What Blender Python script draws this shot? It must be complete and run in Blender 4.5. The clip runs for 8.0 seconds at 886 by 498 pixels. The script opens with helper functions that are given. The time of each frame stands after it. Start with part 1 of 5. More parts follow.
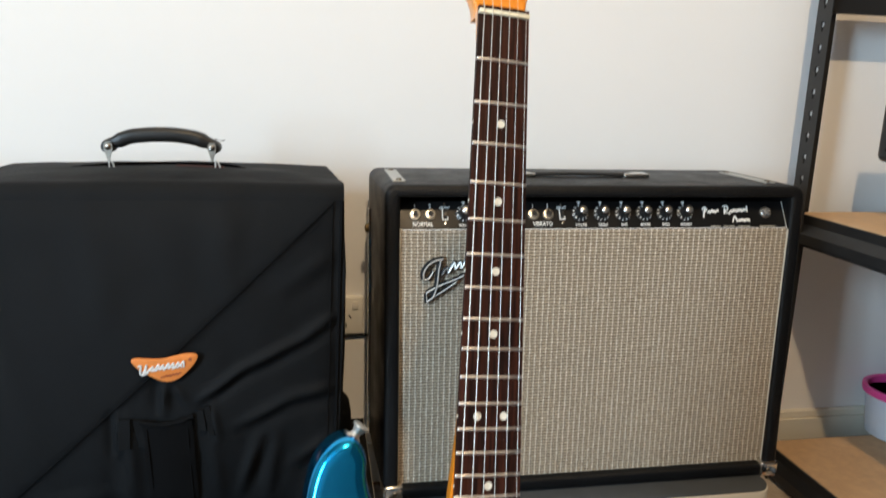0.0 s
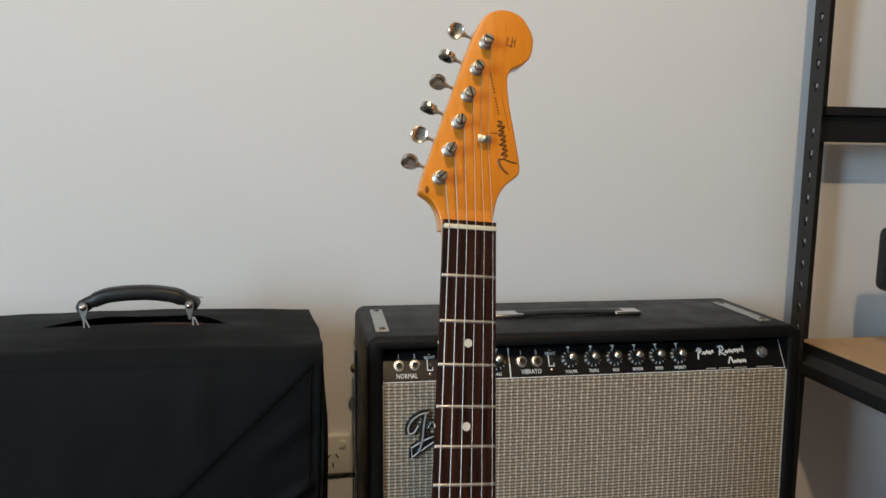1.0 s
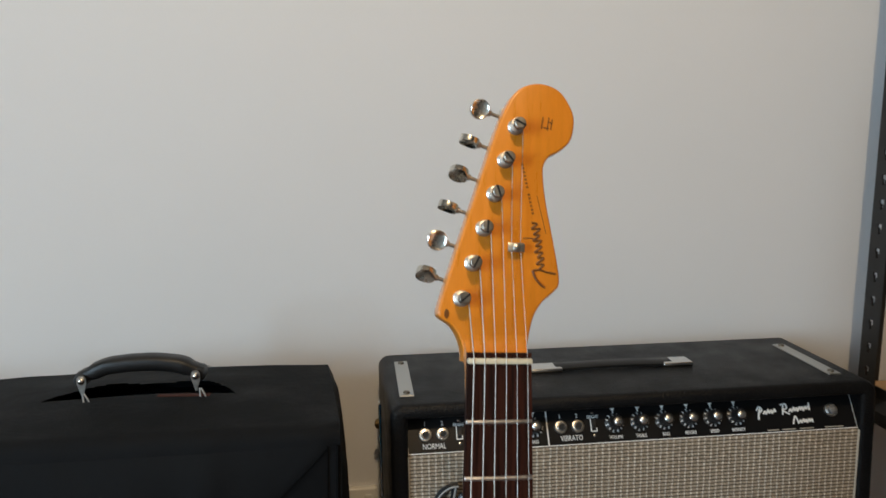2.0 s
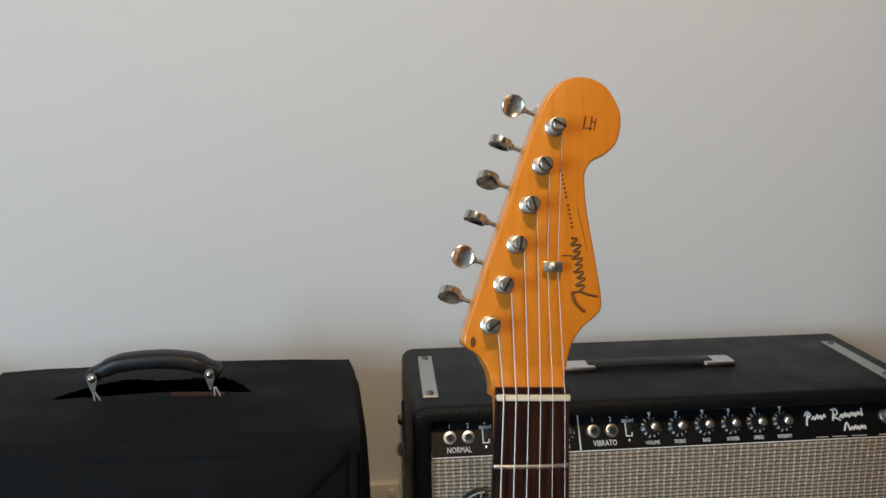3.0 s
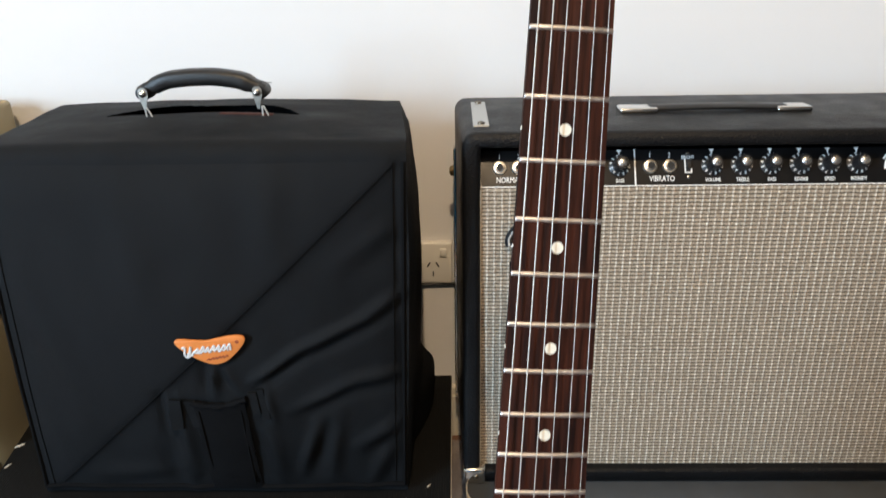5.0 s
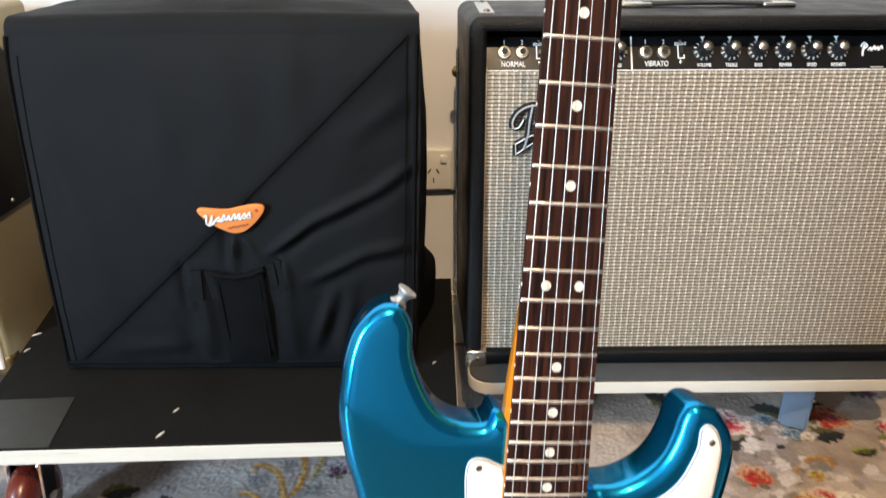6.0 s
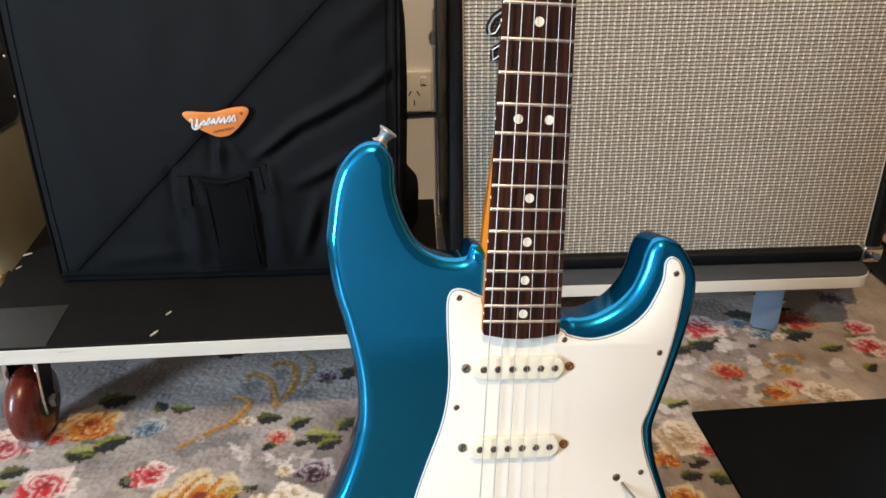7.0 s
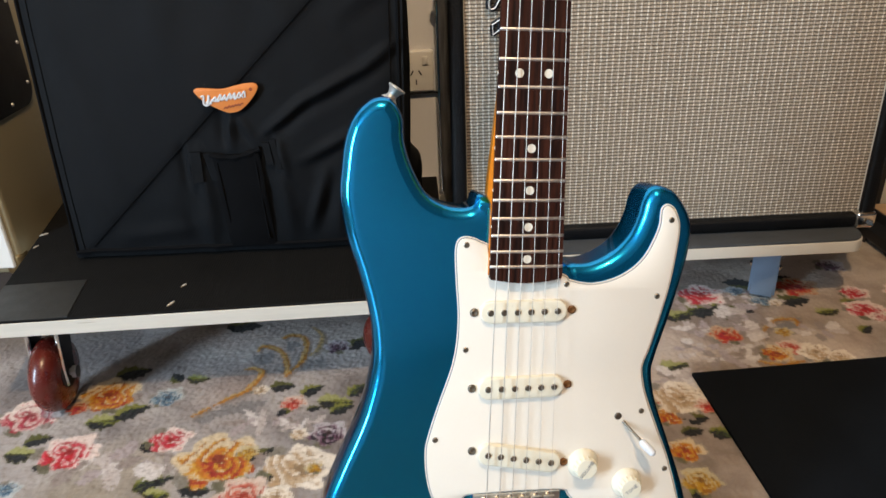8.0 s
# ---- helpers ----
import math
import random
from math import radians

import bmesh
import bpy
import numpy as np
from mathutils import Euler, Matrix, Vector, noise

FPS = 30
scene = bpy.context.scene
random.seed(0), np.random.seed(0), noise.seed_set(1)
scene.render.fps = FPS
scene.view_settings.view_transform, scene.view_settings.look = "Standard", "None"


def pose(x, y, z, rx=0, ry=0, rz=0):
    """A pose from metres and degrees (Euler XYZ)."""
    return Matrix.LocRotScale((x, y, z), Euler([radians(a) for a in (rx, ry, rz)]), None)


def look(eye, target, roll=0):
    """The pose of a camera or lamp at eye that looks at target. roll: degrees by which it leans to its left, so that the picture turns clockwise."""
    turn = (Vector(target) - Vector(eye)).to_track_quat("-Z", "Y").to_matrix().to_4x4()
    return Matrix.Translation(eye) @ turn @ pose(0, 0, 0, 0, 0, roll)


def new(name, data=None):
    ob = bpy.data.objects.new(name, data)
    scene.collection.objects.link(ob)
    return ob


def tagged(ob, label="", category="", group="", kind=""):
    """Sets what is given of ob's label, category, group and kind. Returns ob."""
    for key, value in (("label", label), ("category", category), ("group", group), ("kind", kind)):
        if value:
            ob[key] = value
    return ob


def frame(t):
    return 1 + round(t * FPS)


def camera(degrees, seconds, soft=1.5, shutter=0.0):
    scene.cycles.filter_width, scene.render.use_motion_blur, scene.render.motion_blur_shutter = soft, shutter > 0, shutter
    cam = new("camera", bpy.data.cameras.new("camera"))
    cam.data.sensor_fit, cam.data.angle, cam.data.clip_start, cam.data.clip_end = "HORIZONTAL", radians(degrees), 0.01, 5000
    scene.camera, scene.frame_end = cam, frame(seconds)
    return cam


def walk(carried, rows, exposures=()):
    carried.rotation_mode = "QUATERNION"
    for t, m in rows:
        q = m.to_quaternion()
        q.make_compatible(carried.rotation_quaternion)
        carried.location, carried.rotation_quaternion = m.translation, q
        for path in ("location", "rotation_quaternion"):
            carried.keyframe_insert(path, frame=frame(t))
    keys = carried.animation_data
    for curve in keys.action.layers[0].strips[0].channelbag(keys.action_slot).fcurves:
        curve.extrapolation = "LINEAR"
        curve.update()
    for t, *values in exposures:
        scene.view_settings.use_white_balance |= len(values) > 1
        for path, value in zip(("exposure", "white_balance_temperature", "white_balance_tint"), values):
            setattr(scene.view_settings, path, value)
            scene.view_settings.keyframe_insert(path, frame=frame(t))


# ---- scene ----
from mathutils.geometry import tessellate_polygon

cam = camera(63.1, 8.0, soft=1.5, shutter=0.3)
PATH = [
    (0, 0.0704, 0.5757, 0.7368, -9.64, -12.87, -1.57),
    (0.2, 0.0793, 0.5851, 0.7627, -9.83, -11.25, -1.56),
    (0.5, 0.0892, 0.5902, 0.8006, -9.63, -9.44, -1.41),
    (1, 0.1069, 0.6166, 0.8492, -9.26, -7.64, -0.72),
    (1.5, 0.1060, 0.6541, 0.8767, -8.49, -8.44, -0.39),
    (2, 0.1315, 0.7274, 0.9380, -6.73, -9.58, 0.55),
    (2.2, 0.1317, 0.7466, 0.9510, -6.01, -10.27, 0.60),
    (3.3, 0.1440, 0.7919, 0.9567, -3.14, -13.53, 0.58),
    (3.5, 0.1478, 0.7922, 0.9501, -1.74, -15.11, 0.58),
    (4, 0.1613, 0.7988, 0.8927, -0.41, -18.35, 0.63),
    (4.5, 0.1662, 0.7938, 0.8476, 0.30, -20.37, 0.79),
    (5, 0.1563, 0.7678, 0.7958, 0.87, -22.84, 0.90),
    (5.2, 0.1507, 0.7589, 0.7791, 0.59, -23.47, 0.63),
    (6.3, 0.1146, 0.6263, 0.6666, -1.21, -24.02, 0.36),
    (6.5, 0.1167, 0.6067, 0.6527, -1.59, -24.26, 0.58),
    (7, 0.1210, 0.6042, 0.6233, -2.31, -26.01, 0.76),
    (7.5, 0.1200, 0.5951, 0.6128, -2.69, -26.06, 1.12),
    (8, 0.1140, 0.5630, 0.6067, -2.66, -26.43, 1.74),
]
walk(cam, [(t, pose(x, y, z, 90 + pitch, roll, yaw)) for t, x, y, z, yaw, pitch, roll in PATH],
     exposures=[(0.0, 0.48, 6550, 12), (0.5, 0.07, 6550, 12), (1.0, -0.31, 6500, 12), (1.5, -0.35, 6500, 12), (2.2, -0.41, 6450, 12), (3.5, -0.4, 6350, 12.5), (4.0, -0.1, 6350, 13), (4.5, 0.26, 6350, 13.5), (5.2, 0.75, 6350, 14.5), (6.3, 1.07, 6500, 15), (7.0, 0.6, 6550, 16.5), (8.0, 0.49, 6550, 16.5)])

# ---- daylight, lamp ----
world = bpy.data.worlds.new("sky")
scene.world = world
world.use_nodes = True
wn = world.node_tree
sky = wn.nodes.new("ShaderNodeTexSky")
sky.sky_type, sky.sun_disc = "NISHITA", False
sky.sun_elevation, sky.sun_rotation = radians(38), radians(150)
wn.links.new(sky.outputs[0], wn.nodes["Background"].inputs[0])
wn.nodes["Background"].inputs[1].default_value = 0.1

WX0, WX1, WY0, WY1, WZ = -2.4, 1.56, -2.4, 1.835, 2.45   # the room


def area_lamp(name, m, sx, sy, power, colour):
    data = bpy.data.lights.new(name, "AREA")
    data.shape, data.size, data.size_y, data.energy, data.color = "RECTANGLE", sx, sy, power, colour
    ob = new(name, data)
    ob.matrix_world = m
    return ob


WIN_Y, WIN_Z, WIN_W, WIN_H = -0.90, 1.29, 0.55, 1.82
area_lamp("window_daylight", look((WX0 - 0.02, WIN_Y, WIN_Z), (WX0 + 1.0, WIN_Y + 0.1, WIN_Z - 0.1)), WIN_W, WIN_H, 145.0, (0.60, 0.83, 1.0))
LAMP = (0.17, 0.22, 2.22)
bulb = bpy.data.lights.new("bulb", "POINT")
bulb.energy, bulb.color, bulb.shadow_soft_size = 72.0, (1.0, 0.745, 0.45), 0.03
new("bulb", bulb).location = LAMP


# ---- materials ----
def rgba(c, k=1.0):
    return (min(c[0] * k, 1), min(c[1] * k, 1), min(c[2] * k, 1), 1)


class Mat:
    """A principled material with colour, gloss and relief that vary at two scales."""

    def __init__(self, name, base, rough=0.5, metal=0.0, var=0.12, scale=30.0, bump=0.08, fine=400.0, coat=0.0, stretch=(1, 1, 1), spec=0.5, sheen=0.0):
        self.m = bpy.data.materials.new(name)
        self.m.use_nodes = True
        t = self.t = self.m.node_tree
        self.b = t.nodes["Principled BSDF"]
        self.co = self.node("ShaderNodeTexCoord").outputs["Object"]
        mp = self.node("ShaderNodeMapping", Scale=stretch)
        self.link(self.co, mp.inputs[0])
        self.v = mp.outputs[0]
        big, small = self.noise(scale, 5), self.noise(fine, 3)
        mixed = self.math("ADD", self.math("MULTIPLY", big, 0.7), self.math("MULTIPLY", small, 0.3))
        self.colour = self.mix(mixed, rgba(base, 1 - 2 * var), rgba(base, 1 + 2 * var))
        self.link(self.colour, self.b.inputs["Base Color"])
        self.link(self.ramp(mixed, max(rough - 0.12, 0.02), min(rough + 0.12, 1)), self.b.inputs["Roughness"])
        self.b.inputs["Metallic"].default_value = metal
        self.b.inputs["Coat Weight"].default_value = coat
        self.b.inputs["Coat Roughness"].default_value = 0.04
        self.b.inputs["Specular IOR Level"].default_value = spec
        self.b.inputs["Sheen Weight"].default_value = sheen
        if bump:
            self.relief(small, bump, 0.0006)

    def node(self, kind, **values):
        n = self.t.nodes.new(kind)
        for k, v in values.items():
            n.inputs[k].default_value = v
        return n

    def link(self, a, b):
        self.t.links.new(a, b)

    def noise(self, scale, detail=4, vec=None):
        n = self.node("ShaderNodeTexNoise", Scale=scale, Detail=detail)
        self.link(vec or self.v, n.inputs["Vector"])
        return n.outputs[0]

    def math(self, op, a, b=None, c=None):
        n = self.t.nodes.new("ShaderNodeMath")
        n.operation = op
        for i, s in enumerate((a, b, c)):
            if s is None:
                continue
            if isinstance(s, (int, float)):
                n.inputs[i].default_value = s
            else:
                self.link(s, n.inputs[i])
        return n.outputs[0]

    def ramp(self, s, lo, hi, a=0.3, b=0.7):
        n = self.node("ShaderNodeMapRange")
        self.link(s, n.inputs[0])
        for i, v in enumerate((a, b, lo, hi)):
            n.inputs[i + 1].default_value = v
        return n.outputs[0]

    def mix(self, f, a, b):
        n = self.t.nodes.new("ShaderNodeMix")
        n.data_type = "RGBA"
        self.link(f, n.inputs[0]) if not isinstance(f, float) else None
        for i, s in ((6, a), (7, b)):
            if isinstance(s, tuple):
                n.inputs[i].default_value = s
            else:
                self.link(s, n.inputs[i])
        return n.outputs[2]

    def relief(self, height, strength, distance):
        n = self.node("ShaderNodeBump", Strength=strength, Distance=distance)
        self.link(height, n.inputs["Height"])
        self.link(n.outputs[0], self.b.inputs["Normal"])

    def axis(self, i):
        n = self.node("ShaderNodeSeparateXYZ")
        self.link(self.co, n.inputs[0])
        return n.outputs[i]

    def recolour(self, s):
        self.link(s, self.b.inputs["Base Color"])


wall_paint = Mat("wall_paint", (0.775, 0.77, 0.765), 0.75, var=0.012, scale=3, bump=0.12, fine=260).m
# near black to hold back bounce light from the unseen east side
east_dark = Mat("dark_bounce_blocker", (0.03, 0.028, 0.026), 0.8, var=0.05, scale=3).m
# grey picked for how bright it reflects in the blue lacquer
south_tone = Mat("grey_reflected_wall", (0.24, 0.24, 0.235), 0.8, var=0.05, scale=3).m
# darker than a white ceiling, so that less bounce fills the shadows
ceiling_tone = Mat("ceiling_tone", (0.26, 0.25, 0.23), 0.85, var=0.01, scale=3, bump=0.05).m
skirting_paint = Mat("skirting_paint", (0.72, 0.68, 0.58), 0.4, var=0.03, scale=6, bump=0.05).m
floor_wood = Mat("floor_wood", (0.15, 0.07, 0.038), 0.45, var=0.2, scale=9, bump=0.15, stretch=(1, 8, 1)).m
tolex = Mat("black_tolex", (0.0036, 0.004, 0.0048), 0.45, var=0.15, scale=20, bump=0.0, fine=500, spec=0.24)
pebble = tolex.node("ShaderNodeTexVoronoi", Scale=520.0)
tolex.link(tolex.co, pebble.inputs["Vector"])
tolex.relief(tolex.math("ADD", pebble.outputs["Distance"], tolex.noise(300, 3)), 0.6, 0.0009)
tolex = tolex.m
nylon = Mat("black_nylon", (0.0045, 0.0054, 0.0066), 0.70, var=0.42, scale=11, bump=0.0, fine=900, spec=0.16)
weave = nylon.math("MULTIPLY", nylon.math("SINE", nylon.math("MULTIPLY", nylon.axis(0), 5200.0)), nylon.math("SINE", nylon.math("MULTIPLY", nylon.axis(2), 5200.0)))
nylon.relief(nylon.math("ADD", nylon.math("MULTIPLY", weave, 0.12), nylon.math("ADD", nylon.noise(55, 6), nylon.math("MULTIPLY", nylon.noise(16, 3), 2.0))), 0.45, 0.002)
nylon = nylon.m
webbing = Mat("black_webbing", (0.0042, 0.0044, 0.0050), 0.85, var=0.2, scale=60, bump=0.5, fine=900, spec=0.07).m
lining = Mat("red_lining", (0.05, 0.011, 0.006), 0.8, var=0.2, scale=40).m
chrome = Mat("chrome", (0.75, 0.74, 0.71), 0.16, 1.0, var=0.06, scale=60, bump=0.02).m
screw_grey = Mat("worn_nickel", (0.42, 0.40, 0.36), 0.4, 1.0, var=0.15, scale=200, bump=0.05).m
button_nickel = Mat("button_nickel", (0.58, 0.55, 0.49), 0.24, 1.0, var=0.1, scale=120, bump=0.02).m
nickel = Mat("aged_nickel", (0.66, 0.63, 0.57), 0.36, 1.0, var=0.12, scale=90, bump=0.03).m
strap_metal = Mat("dull_metal", (0.55, 0.55, 0.53), 0.42, 1.0, var=0.1, scale=60, bump=0.08).m
screw_metal = Mat("worn_screw", (0.22, 0.19, 0.15), 0.45, 1.0, var=0.25, scale=300, bump=0.2).m
black_plastic = Mat("black_plastic", (0.012, 0.012, 0.013), 0.32, var=0.1, bump=0.03).m
black_panel = Mat("black_panel", (0.005, 0.005, 0.0055), 0.4, var=0.1, scale=15, bump=0.02, spec=0.25).m
white_print = Mat("white_print", (0.82, 0.82, 0.8), 0.55, var=0.05, scale=80).m
dark_wood = Mat("dark_stained_wood", (0.05, 0.03, 0.02), 0.6, var=0.2, scale=20, bump=0.1).m
grille_frame = Mat("piping_white", (0.5, 0.47, 0.4), 0.6, var=0.1, scale=60).m
leather = Mat("black_leather", (0.0055, 0.005, 0.0046), 0.42, var=0.3, scale=35, bump=0.4, fine=500).m
satin_nickel = Mat("satin_nickel", (0.8, 0.79, 0.76), 0.5, 0.6, var=0.05, scale=60).m
bracket_paint = Mat("blue_grey_paint", (0.15, 0.21, 0.29), 0.45, 0.2, var=0.12, scale=40, bump=0.1).m
cap_metal = Mat("spun_cap", (0.82, 0.82, 0.80), 0.30, 1.0, var=0.05, scale=60).m
rust = Mat("rusty_screw", (0.2, 0.09, 0.03), 0.6, 0.6, var=0.3, scale=300, bump=0.2).m
jewel = Mat("grey_jewel", (0.16, 0.16, 0.16), 0.2, var=0.1, coat=1.0).m

cloth = Mat("silver_grille_cloth", (0.5, 0.46, 0.38), 0.75, var=0.05, scale=14, bump=0.0, fine=300, spec=0.3)
wander = cloth.math("MULTIPLY", cloth.noise(35, 3), 0.0022)
cx = cloth.math("ADD", cloth.axis(0), wander)
cz = cloth.math("ADD", cloth.axis(2), cloth.math("MULTIPLY", cloth.noise(60, 2), 0.0016))
wv = cloth.math("SINE", cloth.math("MULTIPLY", cx, 2 * math.pi / 0.0087))
wh = cloth.math("SINE", cloth.math("MULTIPLY", cz, 2 * math.pi / 0.0049))
cord = cloth.ramp(wv, 0, 1, 0.35, 0.85)
bar = cloth.ramp(wh, 0, 1, -0.85, -0.05)
fleck = cloth.ramp(cloth.noise(420, 3), 0, 1, 0.38, 0.64)
thread = cloth.mix(bar, (0.10, 0.077, 0.056, 1), cloth.mix(fleck, (0.32, 0.255, 0.185, 1), (0.50, 0.415, 0.31, 1)))
pale = cloth.mix(bar, (0.21, 0.168, 0.125, 1), cloth.mix(fleck, (0.46, 0.385, 0.30, 1), (0.86, 0.78, 0.66, 1)))
cloth.recolour(cloth.mix(cord, thread, pale))
cloth.relief(cloth.math("ADD", cord, cloth.math("MULTIPLY", bar, 0.8)), 0.7, 0.001)
cloth = cloth.m

ply_edge = Mat("painted_ply_edge", (0.62, 0.58, 0.5), 0.6, var=0.1, scale=25, bump=0.25, fine=250, stretch=(0.25, 1, 5))
chips = ply_edge.ramp(ply_edge.noise(60, 5), 0, 1, 0.66, 0.71)
ply_edge.recolour(ply_edge.mix(chips, ply_edge.colour, (0.40, 0.35, 0.27, 1)))
ply_edge = ply_edge.m
white_edge = Mat("white_laminate_edge", (0.66, 0.61, 0.52), 0.5, var=0.05, scale=15, bump=0.05).m
rubber = Mat("ribbed_rubber", (0.0045, 0.0045, 0.0042), 0.85, var=0.25, scale=12, bump=0.0, fine=200, spec=0.18)
rubber.relief(rubber.math("ADD", rubber.math("SINE", rubber.math("MULTIPLY", rubber.axis(0), 1900.0)), rubber.noise(150)), 0.25, 0.0007)
rubber = rubber.m
tape_grey = Mat("grey_tape", (0.021, 0.022, 0.021), 0.55, var=0.12, scale=30, bump=0.1).m
felt_grey = Mat("grey_carpet", (0.05, 0.055, 0.06), 0.95, var=0.2, scale=40, bump=0.6, fine=700).m
black_mat = Mat("black_felt", (0.0062, 0.0076, 0.0096), 0.95, var=0.3, scale=14, bump=0.8, fine=450, spec=0.06).m
wheel_red = Mat("red_polyurethane", (0.11, 0.014, 0.009), 0.28, var=0.2, scale=30, bump=0.05, coat=0.3).m
steel_dark = Mat("dark_steel", (0.04, 0.04, 0.045), 0.4, 0.9, var=0.2, scale=40, bump=0.15).m
zinc = Mat("zinc_steel", (0.34, 0.38, 0.45), 0.38, 1.0, var=0.15, scale=60, bump=0.1).m
rack_black = Mat("black_powder_coat", (0.012, 0.012, 0.0125), 0.5, var=0.12, scale=25, bump=0.15, fine=800).m
board = Mat("particle_board", (0.52, 0.34, 0.19), 0.7, var=0.16, scale=70, bump=0.2, fine=500).m
cream_tolex = Mat("cream_tolex", (0.31, 0.26, 0.155), 0.5, var=0.08, scale=20, bump=0.4, fine=600).m
white_grille = Mat("white_front", (0.74, 0.73, 0.68), 0.7, var=0.05, scale=30, bump=0.3, fine=500).m
brass = Mat("tarnished_brass", (0.22, 0.15, 0.07), 0.45, 1.0, var=0.2, scale=80).m
outlet_plastic = Mat("white_plastic", (0.76, 0.74, 0.68), 0.35, var=0.02, bump=0.02).m
dark_slot = Mat("dark_slot", (0.01, 0.01, 0.01), 0.7, var=0.1).m
pink_plastic = Mat("pink_plastic", (0.75, 0.07, 0.3), 0.35, var=0.06, bump=0.02).m
tub_plastic = Mat("frosted_plastic", (0.6, 0.66, 0.76), 0.35, var=0.04, bump=0.02).m
orange_badge = Mat("orange_rubber", (0.72, 0.23, 0.05), 0.5, var=0.06, scale=80, bump=0.1).m
badge_white = Mat("badge_white", (0.66, 0.67, 0.68), 0.5, var=0.05).m
badge_brown = Mat("badge_brown", (0.3, 0.06, 0.02), 0.5, var=0.05).m

lacquer_blue = Mat("metallic_blue_lacquer", (0.0, 0.335, 0.70), 0.18, 0.96, var=0.03, scale=5, bump=0.0, fine=3000, coat=0.45, spec=0.2)
lacquer_blue.b.inputs["Specular Tint"].default_value = (0.0, 0.02, 0.04, 1.0)   # flake paint goes dark at a glance
lacquer_blue = lacquer_blue.m
maple = Mat("amber_maple", (0.73, 0.238, 0.013), 0.34, var=0.10, scale=45, bump=0.0, stretch=(5, 0.5, 5), coat=0.8).m
rosewood = Mat("rosewood", (0.02, 0.0066, 0.0045), 0.55, var=0.4, scale=90, bump=0.25, fine=700, stretch=(4, 0.25, 4), spec=0.15)
rosewood.recolour(rosewood.mix(rosewood.ramp(rosewood.noise(70, 4), 0, 1, 0.36, 0.64), (0.009, 0.0035, 0.0028, 1), (0.042, 0.0125, 0.007, 1)))
rosewood = rosewood.m
fret_metal = Mat("fret_nickel", (0.66, 0.63, 0.61), 0.46, 1.0, var=0.08, scale=200).m
string_metal = Mat("string_steel", (0.66, 0.60, 0.52), 0.42, 0.85, var=0.05, scale=300).m
inlay = Mat("clay_dot", (0.72, 0.69, 0.6), 0.4, var=0.04, scale=200).m
bone = Mat("bone_nut", (0.72, 0.66, 0.5), 0.4, var=0.06, scale=200).m
guard_white = Mat("parchment_guard", (0.79, 0.735, 0.64), 0.42, var=0.02, scale=12, bump=0.01).m
guard_black = Mat("guard_middle_ply", (0.20, 0.21, 0.23), 0.4).m
pickup_white = Mat("aged_pickup_cover", (0.76, 0.72, 0.58), 0.38, var=0.03, scale=60, bump=0.02).m
decal_brown = Mat("brown_decal", (0.17, 0.06, 0.01), 0.45, var=0.1, scale=200).m


# ---- mesh helpers ----
def part(name, bm, material, parent, label="", smooth=True, angle=35):
    """Links a bmesh as one mesh object under a thing or a part."""
    me = bpy.data.meshes.new(name)
    bmesh.ops.recalc_face_normals(bm, faces=bm.faces[:])
    bm.to_mesh(me)
    bm.free()
    return mesh_part(name, me, material, parent, label, smooth, angle)


def mesh_part(name, me, material, parent, label="", smooth=True, angle=35):
    if not me.materials:
        me.materials.append(material)
    if smooth:
        me.shade_smooth()
        me.set_sharp_from_angle(angle=radians(angle))
    ob = new(name, me)
    if parent is not None:
        ob.parent = parent
        if "base" in parent:
            ob.matrix_parent_inverse = parent.matrix_basis.inverted()
    if label:
        ob["label"] = label
    return ob


def thing(name, at, label, category, group="", kind=""):
    """An empty at a thing's base; its parts are drawn in world places."""
    ob = new(name)
    ob.empty_display_size = 0.05
    ob.matrix_basis = at if isinstance(at, Matrix) else Matrix.Translation(at)
    if not isinstance(at, Matrix):
        ob["base"] = 1
    return tagged(ob, label, category, group, kind)


def setting(name, bm, material, label="", smooth=False):
    ob = part(name, bm, material, None, "", smooth)
    return tagged(ob, label, name.split("_")[0], kind="structure")


def box(bm, x0, x1, y0, y1, z0, z1, bevel=0.0, seg=2, m=None):
    vs = bmesh.ops.create_cube(bm, size=1)["verts"]
    for v in vs:
        v.co = Vector((x0 if v.co.x < 0 else x1, y0 if v.co.y < 0 else y1, z0 if v.co.z < 0 else z1))
    if m is not None:
        for v in vs:
            v.co = m @ v.co
    if bevel:
        es = list({e for v in vs for e in v.link_edges})
        bmesh.ops.bevel(bm, geom=es, offset=bevel, segments=seg, affect="EDGES", profile=0.5)
    return bm


def nbm():
    return bmesh.new()


def rings(bm, loops, cap0=True, cap1=True, closed=True):
    """Skins a row of equal loops of places."""
    rows = [[bm.verts.new(p) for p in loop] for loop in loops]
    n = len(rows[0])
    for a, b in zip(rows, rows[1:]):
        for i in range(n if closed else n - 1):
            j = (i + 1) % n
            bm.faces.new((a[i], a[j], b[j], b[i]))
    for row, on in ((rows[0], cap0), (rows[-1], cap1)):
        if on and n < 9:
            bm.faces.new(row)
        elif on:
            for tri in tessellate_polygon([[v.co for v in row]]):
                bm.faces.new([row[i] for i in tri])
    return bm


def lathe(bm, profile, m, seg=20):
    """profile: radius and height along the z of m."""
    loops = [[m @ Vector((max(r, 1e-5) * math.cos(2 * math.pi * i / seg), max(r, 1e-5) * math.sin(2 * math.pi * i / seg), h)) for i in range(seg)] for r, h in profile]
    return rings(bm, loops)


